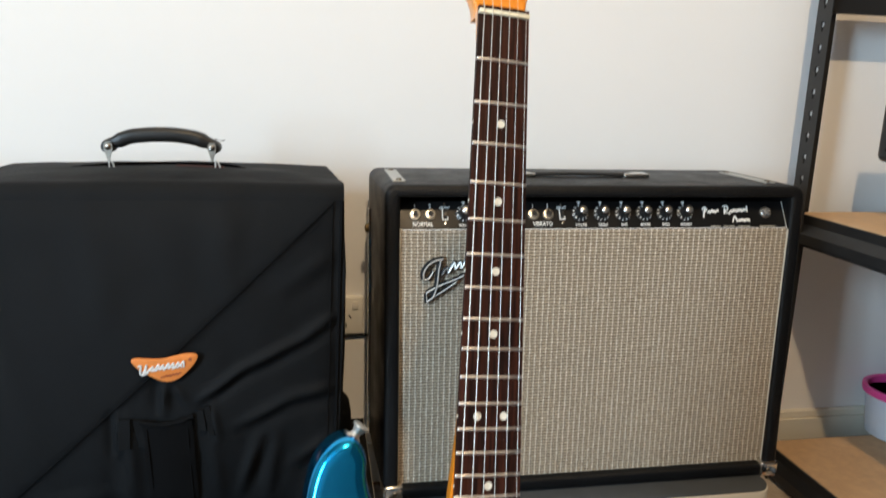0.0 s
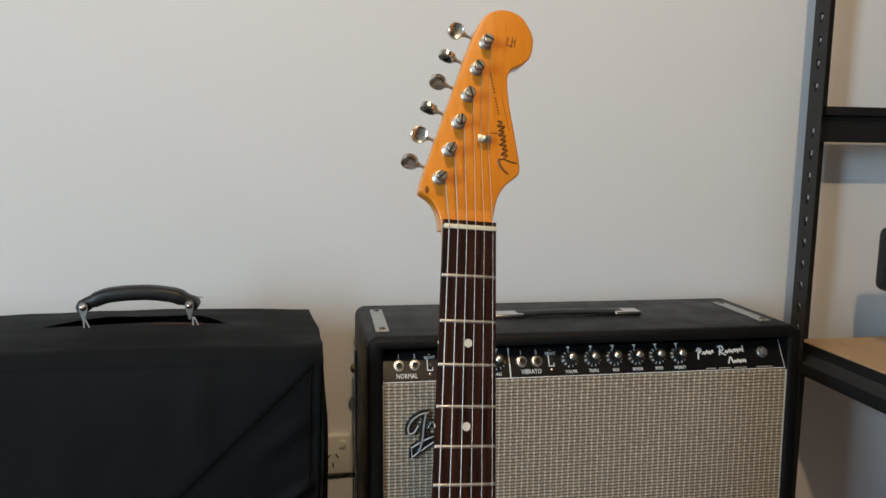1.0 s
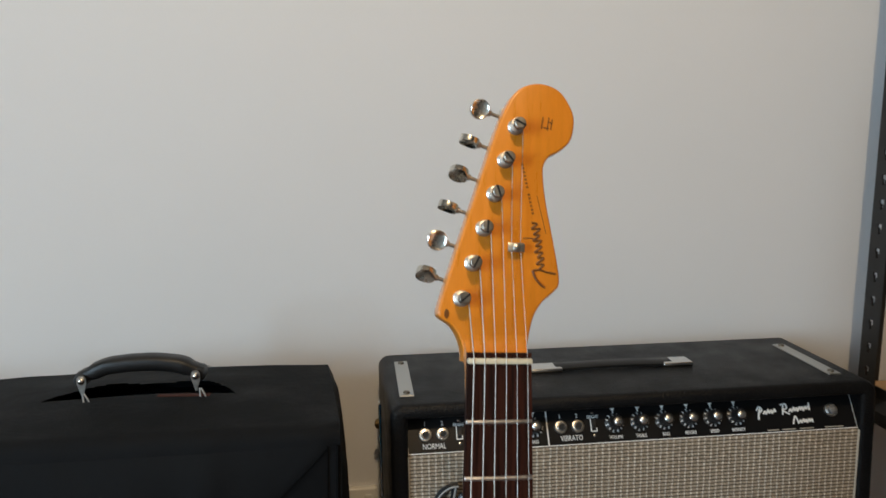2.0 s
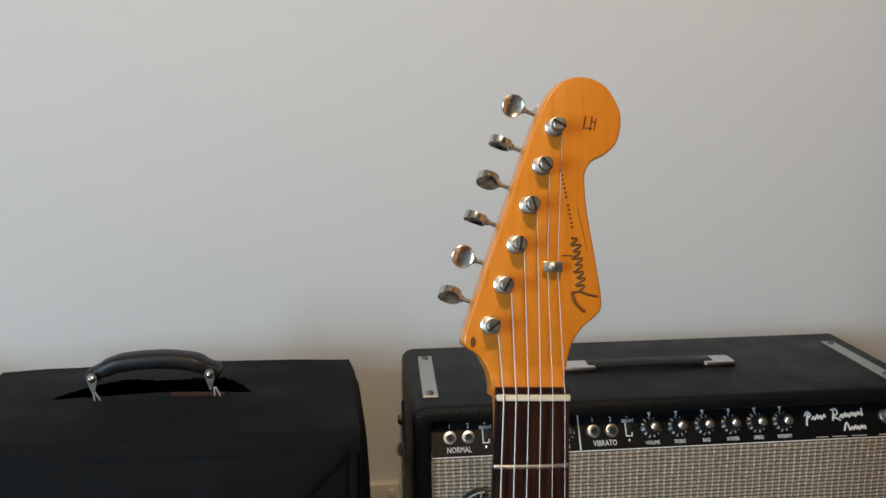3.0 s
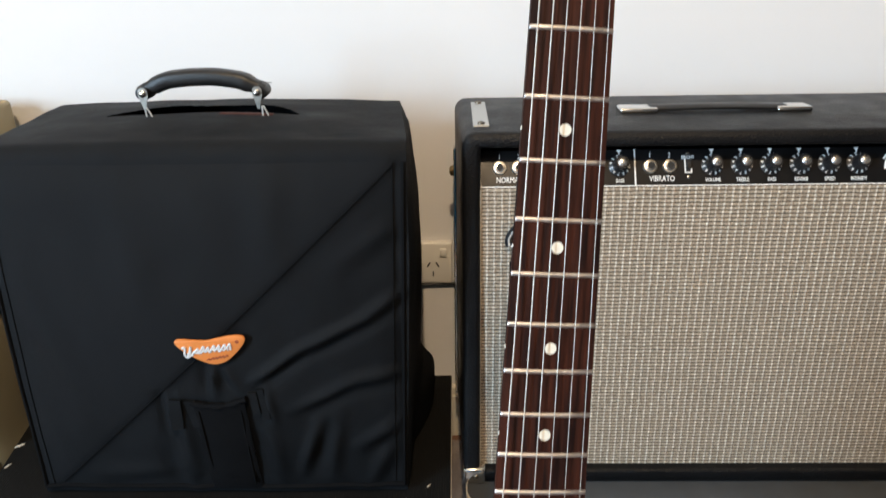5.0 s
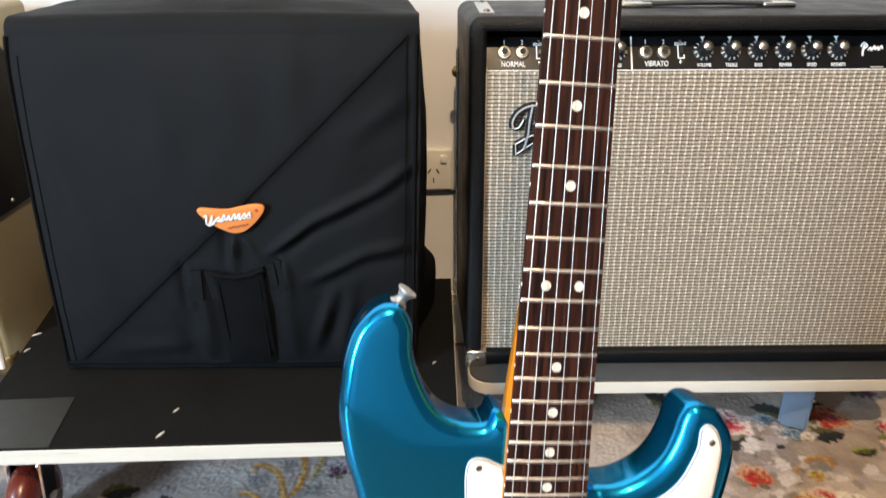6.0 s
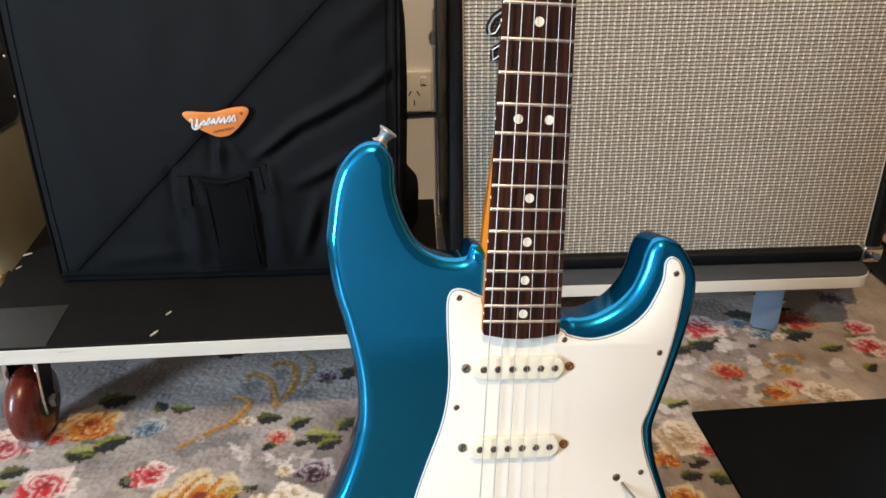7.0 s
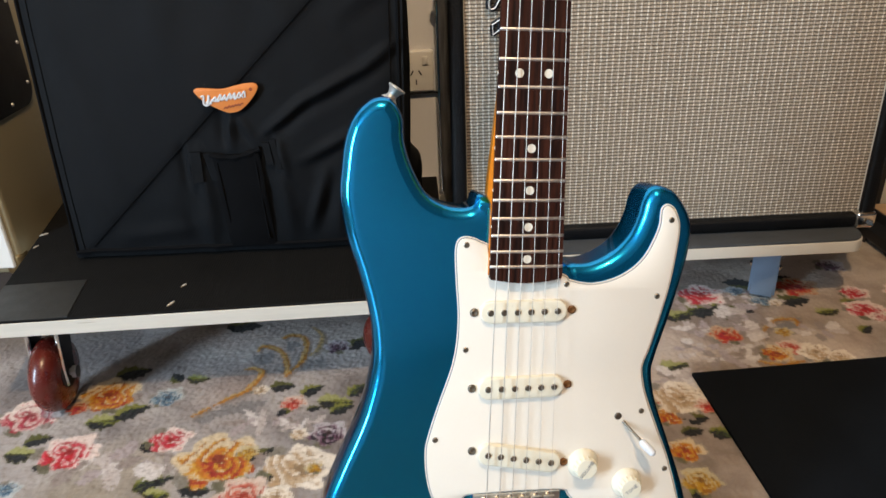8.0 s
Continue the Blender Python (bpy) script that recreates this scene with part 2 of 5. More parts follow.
def along(p, q):
    """A frame at p whose z runs to q."""
    d = Vector(q) - Vector(p)
    return Matrix.Translation(p) @ d.to_track_quat("Z", "Y").to_matrix().to_4x4(), d.length


def rod(bm, p, q, r, seg=10, r2=None):
    m, length = along(p, q)
    return lathe(bm, [(r, 0), (r if r2 is None else r2, length)], m, seg)


def tube(bm, pts, r, seg=8, sx=1.0):
    pts = [Vector(p) for p in pts]
    loops, side = [], None
    for i, p in enumerate(pts):
        d = (pts[min(i + 1, len(pts) - 1)] - pts[max(i - 1, 0)]).normalized()
        side = d.orthogonal().normalized() if side is None else (side - d * side.dot(d)).normalized()
        up = d.cross(side)
        rr = r[i] if isinstance(r, (list, tuple)) else r
        loops.append([p + side * rr * sx * math.cos(2 * math.pi * k / seg) + up * rr * math.sin(2 * math.pi * k / seg) for k in range(seg)])
    return rings(bm, loops)


def spline(pts, n=8, closed=True):
    """Points of a smooth curve through a few corners."""
    out, k = [], len(pts)
    for i in range(k if closed else k - 1):
        p = [Vector(pts[(i + j - 1) % k if closed else min(max(i + j - 1, 0), k - 1)]) for j in range(4)]
        for s in range(n):
            t = s / n
            out.append(0.5 * ((2 * p[1]) + (p[2] - p[0]) * t + (2 * p[0] - 5 * p[1] + 4 * p[2] - p[3]) * t * t + (3 * p[1] - p[0] - 3 * p[2] + p[3]) * t ** 3))
    return out if closed else out + [Vector(pts[-1])]


def inset(loop, d):
    """A closed plan curve moved inwards by d."""
    n = len(loop)
    area = sum(loop[i].x * loop[(i + 1) % n].y - loop[(i + 1) % n].x * loop[i].y for i in range(n))
    s = 1 if area > 0 else -1
    out = []
    for i in range(n):
        t = loop[(i + 1) % n] - loop[i - 1]
        out.append(loop[i] + Vector((-t.y, t.x)).normalized() * d * s)
    return out


def slab(bm, loop, z0, z1, r=0.0, seg=3, both=False):
    """A plate with the outline loop and a rounded upper rim."""
    low = [(r * (1 - math.sin(math.pi / 2 * i / seg)), z0 + r * (1 - math.cos(math.pi / 2 * i / seg))) for i in range(seg + 1)] if both and r else [(0, z0)]
    top = [(r * (1 - math.cos(math.pi / 2 * i / seg)), z1 - r + r * math.sin(math.pi / 2 * i / seg)) for i in range(seg + 1)] if r else [(0, z1)]
    loops = []
    for d, z in low + top:
        lp = inset(loop, d) if d else loop
        loops.append([Vector((p.x, p.y, z)) for p in lp])
    return rings(bm, loops)


def words(text, size, m, material, parent, name="lettering", depth=0.0004, align="CENTER"):
    cu = bpy.data.curves.new(name, "FONT")
    cu.body, cu.size, cu.extrude, cu.align_x, cu.align_y = text, size, depth, align, "CENTER"
    cu.resolution_u = 2
    ob = bpy.data.objects.new(name, cu)
    scene.collection.objects.link(ob)
    me = bpy.data.meshes.new_from_object(ob.evaluated_get(bpy.context.evaluated_depsgraph_get()))
    bpy.data.objects.remove(ob)
    me.materials.clear()
    me.transform(m)
    return mesh_part(name, me, material, parent, smooth=False)

# ---- the room ----
T = 0.12
bm = nbm(); box(bm, WX0 - T, WX1 + T, WY1, WY1 + T, -0.05, WZ); setting("wall_north", bm, wall_paint, "white painted plaster wall")
# unseen wall behind the camera, toned to brighten the guitar's face by reflection
bm = nbm(); box(bm, WX0 - T, WX1 + T, WY0 - T, WY0, -0.05, WZ); setting("wall_south", bm, south_tone, "unseen closing wall, grey set for the guitar's reflection")
# added out of view; close and dark so the guitar's right rim reflects dark
bm = nbm(); box(bm, WX1, WX1 + T, WY0, WY1, -0.05, WZ); setting("wall_east", bm, east_dark, "unseen closing wall, darkened to cut bounce light")
bm = nbm()
wy0, wy1, wz0, wz1 = WIN_Y - WIN_W / 2, WIN_Y + WIN_W / 2, WIN_Z - WIN_H / 2, WIN_Z + WIN_H / 2
box(bm, WX0 - T, WX0, WY0, wy0, -0.05, WZ); box(bm, WX0 - T, WX0, wy1, WY1, -0.05, WZ)
box(bm, WX0 - T, WX0, wy0, wy1, -0.05, wz0); box(bm, WX0 - T, WX0, wy0, wy1, wz1, WZ)
setting("wall_west", bm, wall_paint, "white painted plaster wall with a window opening")
bm = nbm()
for a in ((wy0, wy0 + 0.05, wz0, wz1), (wy1 - 0.05, wy1, wz0, wz1), (wy0 + 0.05, wy1 - 0.05, wz0, wz0 + 0.05), (wy0 + 0.05, wy1 - 0.05, wz1 - 0.05, wz1)):
    box(bm, WX0 - 0.09, WX0 - 0.04, *a)
setting("window_1", bm, skirting_paint, "white painted window frame")
bm = nbm(); box(bm, WX0 - T, WX1 + T, WY0 - T, WY1 + T, WZ, WZ + 0.1); setting("ceiling", bm, ceiling_tone, "unseen ceiling, greyed to cut bounce light")
bm = nbm(); box(bm, WX0 - T, WX1 + T, WY0 - T, WY1 + T, -0.06, -0.006); setting("floor", bm, floor_wood, "brown timber floor")
bm = nbm()
box(bm, WX0, WX1, WY1 - 0.016, WY1, -0.006, 0.075); box(bm, WX0, WX1, WY1 - 0.011, WY1, 0.075, 0.092, 0.003)
setting("baseboard", bm, skirting_paint, "cream painted skirting board")

# ---- double power point on the wall ----
power = thing("power_outlet", (0.105, WY1, 0.28), "white plastic double power point on the wall", "power outlet")
bm = nbm(); box(bm, 0.03, 0.148, WY1 - 0.011, WY1 + 0.001, 0.29, 0.362, 0.004, 3)
plate = part("cover_plate", bm, outlet_plastic, power)
for sx in (0.0, -0.058):
    for x, z, a in ((0.110, 0.324, 30), (0.124, 0.324, -30), (0.117, 0.308, 0)):
        bm = nbm(); box(bm, -0.001, 0.001, -0.0006, 0.0006, -0.0045, 0.0045, m=pose(x + sx, WY1 - 0.0112, z, 0, a, 0))
        part("socket_slot", bm, dark_slot, plate, smooth=False)
    bm = nbm(); box(bm, 0.128 + sx, 0.139 + sx, WY1 - 0.0145, WY1 - 0.010, 0.338, 0.352, 0.002, 2)
    part("rocker_switch", bm, outlet_plastic, plate)
bm = nbm()
tube(bm, [(0.02, WY1 - 0.008, 0.283), (0.06, WY1 - 0.006, 0.286), (0.1, WY1 - 0.006, 0.2865), (0.15, WY1 - 0.006, 0.288), (0.19, WY1 - 0.01, 0.27)], 0.0022, 6)
tagged(part("power_cable", bm, black_plastic, None), "thin black cable running along the wall under the outlet", "cable")

# ---- ceiling lamp ----
lampth = thing("ceiling_lamp", (LAMP[0], LAMP[1], WZ), "warm bulb hanging on a short cord from the ceiling", "lamp")
bm = nbm(); rod(bm, (LAMP[0], LAMP[1], WZ), (LAMP[0], LAMP[1], LAMP[2] + 0.09), 0.004); lathe(bm, [(0.045, 0), (0.04, 0.02)], Matrix.Translation((LAMP[0], LAMP[1], WZ - 0.02)))
part("cord", bm, outlet_plastic, lampth)
bm = nbm(); lathe(bm, [(0.02, 0), (0.022, 0.045), (0.01, 0.05)], Matrix.Translation((LAMP[0], LAMP[1], LAMP[2] + 0.045)))
part("socket", bm, outlet_plastic, lampth)

# ---- left dolly ----
def caster(at, yaw, wheel, fork, big, group):
    c = thing("caster", at, big, "caster", group)
    m = Matrix.Translation(at) @ pose(0, 0, 0, 0, 0, yaw)
    r, wd = 0.0515, 0.0145
    bm = nbm(); lathe(bm, [(r - 0.02, -wd - 0.002), (r - 0.008, -wd), (r - 0.002, -wd * 0.6), (r, 0), (r - 0.002, wd * 0.6), (r - 0.008, wd), (r - 0.02, wd + 0.002)], m @ pose(0, 0, r, 0, 90, 0), 28)
    w = part("wheel", bm, wheel, c)
    bm = nbm(); lathe(bm, [(0.021, -wd - 0.003), (0.021, wd + 0.003)], m @ pose(0, 0, r, 0, 90, 0), 20)
    part("hub", bm, steel_dark, w)
    for s in (-1, 1):
        bm = nbm()
        prof = [(-0.012, r - 0.012), (0.012, r - 0.012), (0.020, 0.125), (-0.016, 0.125)]
        rings(bm, [[m @ Vector((s * (wd + 0.003 + e), y + (0.018 if z > 0.09 else 0), z)) for y, z in prof] for e in (0, 0.002)])
        part("fork_side", bm, fork, c, smooth=False)
    bm = nbm(); rod(bm, m @ Vector((-wd - 0.014, 0, r)), m @ Vector((wd + 0.014, 0, r)), 0.005, 8)
    lathe(bm, [(0.009, 0), (0.009, 0.006)], m @ pose(wd + 0.009, 0, r, 0, 90, 0), 6)
    part("axle_bolt", bm, zinc, c)
    for s in (-1, 1):   # rolled bright edges of the fork
        bm = nbm(); tube(bm, [m @ Vector((s * (wd + 0.004), y, z)) for y, z in ((-0.013, r - 0.012), (-0.013, r + 0.01), (-0.008, 0.095), (-0.002, 0.127))], 0.0024, 6); part("fork_edge", bm, chrome, c, "bright rolled edge")
    bm = nbm(); box(bm, -0.026, 0.026, -0.004, 0.066, 0.1255, 0.1303, 0.001, 1, m)
    part("top_plate", bm, steel_dark, c)
    return c


def dolly_board(e, z0, z1, bevel):
    """The left dolly's board, e inside its skewed outline."""
    loop = [Vector(p) for p in ((-0.431 + e, 1.333 + e), (0.146 - e, 1.349 + e), (0.146 - e, 1.768 - e), (-0.497 + e, 1.756 - e))]
    return slab(nbm(), loop, z0, z1, bevel, 1)
dol = thing("equipment_dolly", (-0.155, 1.55, 0.131), "plywood dolly with black ribbed rubber top and pale edge", "dolly", "equipment dollies")
part("platform", dolly_board(0.0, 0.1305, 0.1495, 0.0008), ply_edge, dol, "raw pale plywood board", smooth=False)
part("top_mat", dolly_board(0.001, 0.1497, 0.1530, 0.0008), rubber, dol, "black ribbed rubber mat", smooth=False)
bm = nbm(); slab(bm, [Vector(p) for p in ((-0.4295, 1.3345), (-0.325, 1.3375), (-0.338, 1.434), (-0.444, 1.428))], 0.1531, 0.1537)
part("tape_patch", bm, tape_grey, dol, "grey tape patch", smooth=False)
caster((-0.379, 1.368, 0.0), 3, wheel_red, steel_dark, "caster with a glossy dark red wheel under the dolly", "dolly casters")
caster((0.075, 1.41, 0.0), 75, wheel_red, zinc, "caster with a glossy dark red wheel under the dolly", "dolly casters")
caster((-0.39, 1.71, 0.0), 10, wheel_red, zinc, "caster with a glossy dark red wheel under the dolly", "dolly casters")
caster((0.07, 1.72, 0.0), 40, wheel_red, zinc, "caster with a glossy dark red wheel under the dolly", "dolly casters")
# paint flakes on the rubber
for x, y, a, k in ((-0.204, 1.357, 62, 0.0055), (-0.2005, 1.404, 60, 0.0042), (0.045, 1.475, 10, 0.004), (-0.463, 1.590, 40, 0.0055), (-0.456, 1.546, 70, 0.0045), (0.116, 1.505, 50, 0.003)):
    bm = nbm(); rings(bm, [[Vector((k * 1.2 * u * (1 + 0.25 * math.sin(5 * i + 90 * x)), k * 0.32 * v, h)) for i, (u, v) in enumerate(((-1, -0.3), (-0.2, -1), (0.9, -0.6), (1, 0.2), (0.3, 1), (-0.7, 0.7)))] for h in (0, 0.0014)]); bm.transform(pose(x, y, 0.1533, 0, 0, a))
    tagged(part("paint_flake", bm, ply_edge, None, smooth=False), "small pale paint flake on the rubber mat", "debris", "paint flakes")

# ---- right dolly ----
dor = thing("equipment_dolly", (0.48, 1.66, 0.1), "low dolly with grey carpet top and rounded white edge", "dolly", "equipment dollies")
def round_rect(x0, x1, y0, y1, r, seg=6):
    out = []
    for cx, cy, a in ((x1 - r, y0 + r, -90), (x1 - r, y1 - r, 0), (x0 + r, y1 - r, 90), (x0 + r, y0 + r, 180)):
        out += [Vector((cx + r * math.cos(radians(a + 90 * i / seg)), cy + r * math.sin(radians(a + 90 * i / seg)))) for i in range(seg + 1)]
    return out
bm = nbm(); slab(bm, round_rect(0.165, 0.790, 1.512, 1.806, 0.03), 0.0965, 0.1140, 0.002, 2)
part("platform", bm, white_edge, dor, "white laminated board with rounded corners")
bm = nbm(); slab(bm, round_rect(0.167, 0.788, 1.514, 1.804, 0.029), 0.1141, 0.118, 0.0015, 2)
part("top_mat", bm, felt_grey, dor, "grey carpet")
for x, y, a in ((0.673, 1.584, 152), (0.27, 1.588, 178), (0.68, 1.76, 175), (0.27, 1.76, 180)):
    c = thing("caster", (x, y, 0), "caster with a blue-grey steel bracket under the dolly", "caster", "dolly casters")
    m = pose(x, y, 0, 0, 0, a)
    bm = nbm(); lathe(bm, [(0.012, -0.012), (0.03, -0.01), (0.033, 0), (0.03, 0.01), (0.012, 0.012)], m @ pose(0, 0, 0.033, 0, 90, 0), 20); part("wheel", bm, black_plastic, c)
    for e in (-1, 1):
        bm = nbm(); rings(bm, [[m @ Vector((e * 0.0185 + d, q, h)) for q, h in ((-0.012, 0.02), (0.0355, 0.008), (0.0355, 0.093), (-0.02, 0.093))] for d in (-0.0015, 0.0015)]); part("fork_side", bm, bracket_paint, c)
        bm = nbm(); lathe(bm, [(0.005, 0), (0.005, 0.003), (0.002, 0.0042)], m @ pose(e * 0.020, 0.022, 0.052, 0, 90 * e, 0), 6); part("side_bolt", bm, chrome, c, "bright bolt head")
    bm = nbm(); rings(bm, [[m @ Vector((k * w, q, h)) for k, q in ((-1, 0.035), (1, 0.035), (1, 0.0376), (-1, 0.0376))] for w, h in ((0.0162, 0.005), (0.0178, 0.045), (0.0198, 0.093))]); part("fork_front", bm, bracket_paint, c, "blue-grey steel plate")
    bm = nbm(); box(bm, -0.036, 0.036, -0.028, 0.030, 0.0925, 0.0965, 0.001, 1, m); part("top_plate", bm, bracket_paint, c)

# ---- the combo amplifier ----
AX0, AX1, AZ0, AZ1, AYB = 0.162, 0.814, 0.118, 0.598, 1.785
amp = thing("guitar_amplifier", (0.49, 1.66, AZ0), "black tolex combo guitar amplifier with silver grille cloth", "amplifier")
def cab_front(z):
    return 1.551 + 0.008 * min(1, (z - AZ0) / 0.39) + 0.016 * max(0.0, (z - 0.506) / 0.09)
def cab_loop(e, y, front=True):
    """A rounded rectangle e inside the cabinet's outline; y is taken from the front's slope or from the back."""
    w = round_rect(AX0 + e, AX1 - e, AZ0 + e, AZ1 - min(e, 0.00225 + 0.7 * e), max(0.016 - e, 0.0015), 5)
    return [Vector((p.x if front else p.x - 0.008 * (p.x < 0.4), cab_front(p.y) + y if front else y, p.y)) for p in w]
bm = nbm()
rings(bm, [cab_loop(0.022, 0.05), cab_loop(0.022, 0.006), cab_loop(0.0212, 0.003), cab_loop(0.019, 0.0009), cab_loop(0.016, 0.0), cab_loop(0.0075, 0.0), cab_loop(0.0044, 0.0008), cab_loop(0.002, 0.0024), cab_loop(0.0006, 0.0048), cab_loop(0.0, 0.008), cab_loop(0.0, AYB - 0.004, False), cab_loop(0.004, AYB, False), cab_loop(0.02, AYB, False), cab_loop(0.021, AYB - 0.03, False)], False, False)
part("cabinet", bm, tolex, amp, "black pebbled tolex covering", angle=50)
bm = nbm(); box(bm, AX0 + 0.02, AX1 - 0.02, AYB - 0.018, AYB - 0.008, AZ0 + 0.02, AZ1 - 0.02); part("back_panel", bm, tolex, amp)
bm = nbm(); rings(bm, [[Vector((x, y, z)) for y, z in ((1.565, AZ0 + 0.018), (1.5755, 0.5325), (1.59, 0.5325), (1.58, AZ0 + 0.018))] for x in (AX0 + 0.018, AX1 - 0.018)])
part("grille_cloth", bm, cloth, amp, "silver-beige woven grille cloth", smooth=False)
for x in (AX0 + 0.0215, AX1 - 0.0215):
    bm = nbm(); tube(bm, [(x, 1.5635, AZ0 + 0.022), (x, 1.5745, 0.531)], 0.0016, 6); part("grille_piping", bm, grille_frame, amp)
# slanted control panel
PX0, PX1 = AX0 + 0.021, AX1 - 0.021
up = Vector((0, 0.021, 0.0355)).normalized()
PM = Matrix.Translation((0, 1.5775, 0.5325)) @ Matrix(((1, 0, 0), (0, up.y, -up.z), (0, up.z, up.y))).to_4x4()   # x, up the panel, out of it
PH = 0.0440
bm = nbm(); box(bm, PX0, PX1, 0, PH, -0.004, 0, m=PM)
panel = part("control_panel", bm, black_panel, amp, "glossy black control panel", smooth=False)
for a in ((PX0, PX1, -0.0008, 0.0008), (PX0, PX0 + 0.0014, 0, PH), (PX1 - 0.0014, PX1, 0, PH), (0.3645, 0.3662, 0, PH)):
    bm = nbm(); box(bm, a[0], a[1], a[2], a[3], 0, 0.0006, m=PM); part("white_line", bm, white_print, panel, smooth=False)
def pm(x, y, z=0.0):
    return PM @ pose(x, y, z)
def narrow(x, y, k=0.74):
    """The place of condensed lettering on the panel."""
    return pm(x, y, 0.0003) @ Matrix.Diagonal((k, 1.0, 1.0, 1.0))
for x, n in ((0.2067, "1"), (0.229, "2"), (0.3832, "1"), (0.4058, "2")):
    bm = nbm(); lathe(bm, [(0.0086, 0), (0.0086, 0.0012), (0.0076, 0.0034), (0.0050, 0.0040)], pm(x, 0.0232), 16)
    jack = part("input_jack", bm, nickel, amp, "dull chrome jack nut", angle=20)
    bm = nbm(); lathe(bm, [(0.0060, 0.0036), (0.0057, 0.0052), (0.0044, 0.0054)], pm(x, 0.0232), 16); part("jack_ring", bm, chrome, jack)
    bm = nbm(); lathe(bm, [(0.0040, 0.0050), (0.0040, 0.0064)], pm(x, 0.0232), 14); part("jack_hole", bm, dark_slot, jack)
    words(n, 0.0085, narrow(x, 0.0364), white_print, panel, "numeral")
for x in (0.2505, 0.4273):
    bm = nbm(); box(bm, -0.0028, 0.0034, -0.0085, 0.0075, 0, 0.001, m=pm(x, 0.0245)); sw = part("bright_switch", bm, dark_slot, amp, "small slide switch", smooth=False)
    for a in ((-0.0042, -0.003, -0.0095, 0.0075), (-0.003, 0.0042, -0.0095, -0.0083), (0.003, 0.0042, -0.0083, -0.0045)):
        bm = nbm(); box(bm, *a, 0, 0.0012, m=pm(x, 0.0245)); part("switch_edge", bm, white_print, sw, smooth=False)
    bm = nbm(); box(bm, -0.002, 0.0024, -0.0045, 0.0015, 0.001, 0.0042, 0.0005, 1, m=pm(x, 0.0245)); part("slider", bm, black_plastic, sw, smooth=False)
    for y in (0.0394, 0.0102):
        bm = nbm(); lathe(bm, [(0.0024, 0), (0.0020, 0.001), (0.0008, 0.0013)], pm(x, y), 10); part("screw", bm, chrome, sw)
    words("BRIGHT", 0.0060, narrow(x, 0.0337), white_print, panel, "switch_lettering")
words("NORMAL", 0.0098, narrow(0.2175, 0.0083), white_print, panel, "channel_lettering")
words("VIBRATO", 0.0098, narrow(0.3965, 0.0083), white_print, panel, "channel_lettering")
for x, label, dial in ((0.2788, "VOLUME", 1.6), (0.3130, "TREBLE", 1.7), (0.3472, "BASS", 1.5), (0.4553, "VOLUME", 1.7), (0.4895, "TREBLE", 1.6), (0.5233, "BASS", 1.5), (0.5571, "REVERB", 1.6), (0.5903, "SPEED", 1.9), (0.6236, "INTENSITY", 1.6)):
    at = pm(x, 0.0246)
    bm = nbm(); lathe(bm, [(0.0128, 0.0005), (0.0128, 0.0013), (0.0082, 0.0038), (0.0076, 0.0160), (0.0070, 0.0172)], at, 24)
    knob = part("knob", bm, black_plastic, amp, "black skirted knob with silver cap", angle=28)
    bm = nbm(); lathe(bm, [(0.0055, 0.0170), (0.0055, 0.0180), (0.0048, 0.0189), (0.0030, 0.0196), (0.0005, 0.0198)], at, 20); part("cap", bm, cap_metal, knob, "spun silver cap")
    for k in range(16):
        bm = nbm(); box(bm, -0.0004, 0.0004, 0.0074, 0.0081, 0.004, 0.0160, m=at @ pose(0, 0, 0, 0, 0, 22.5 * k)); part("grip_rib", bm, black_plastic, knob, smooth=False)
    for k in range(1, 11):   # the scale runs backwards round the skirt, under a fixed pointer
        words(str(k), 0.0052, at @ pose(0, 0, 0, 0, 0, 31 * (k - dial)) @ pose(0, 0.0106, 0.0028, -28), white_print, knob, "scale_numeral", 0.0002)
    bm = nbm(); rings(bm, [[PM @ Vector((x + a, b, c)) for a, b in ((-0.0030, 0.0436), (0.0030, 0.0436), (0.0006, 0.0400), (0.0006, 0.0376), (-0.0006, 0.0376), (-0.0006, 0.0400))] for c in (0.0001, 0.0006)]); part("pointer_mark", bm, white_print, panel, smooth=False)
    words(label, 0.0064, narrow(x + 0.0004, 0.0064, 0.72 if len(label) < 9 else 0.6), white_print, panel, "control_lettering")
# the maker's marks are plain wavy strokes
def stroke(name, pts, r, m, material, parent, n=6, label=""):
    bm = nbm(); tube(bm, [m @ Vector((p.x, p.y, 0.0006)) for p in spline([Vector(q) for q in pts], n, False)], r, 6)
    return part(name, bm, material, parent, label)
def uneven(x0, y0, x1, y1, n, high):
    """A slanting wave with uneven peaks."""
    out = []
    for k in range(2 * n + 1):
        s, up = k / (2 * n), (1 if k % 2 else -0.7) * (0.35 + 0.65 * abs(math.sin(2.3 * k + 0.6)))
        out.append((x0 + (x1 - x0) * s + 0.35 * high * up, y0 + (y1 - y0) * s + high * up))
    return out
SM = pm(0.652, 0.0255)
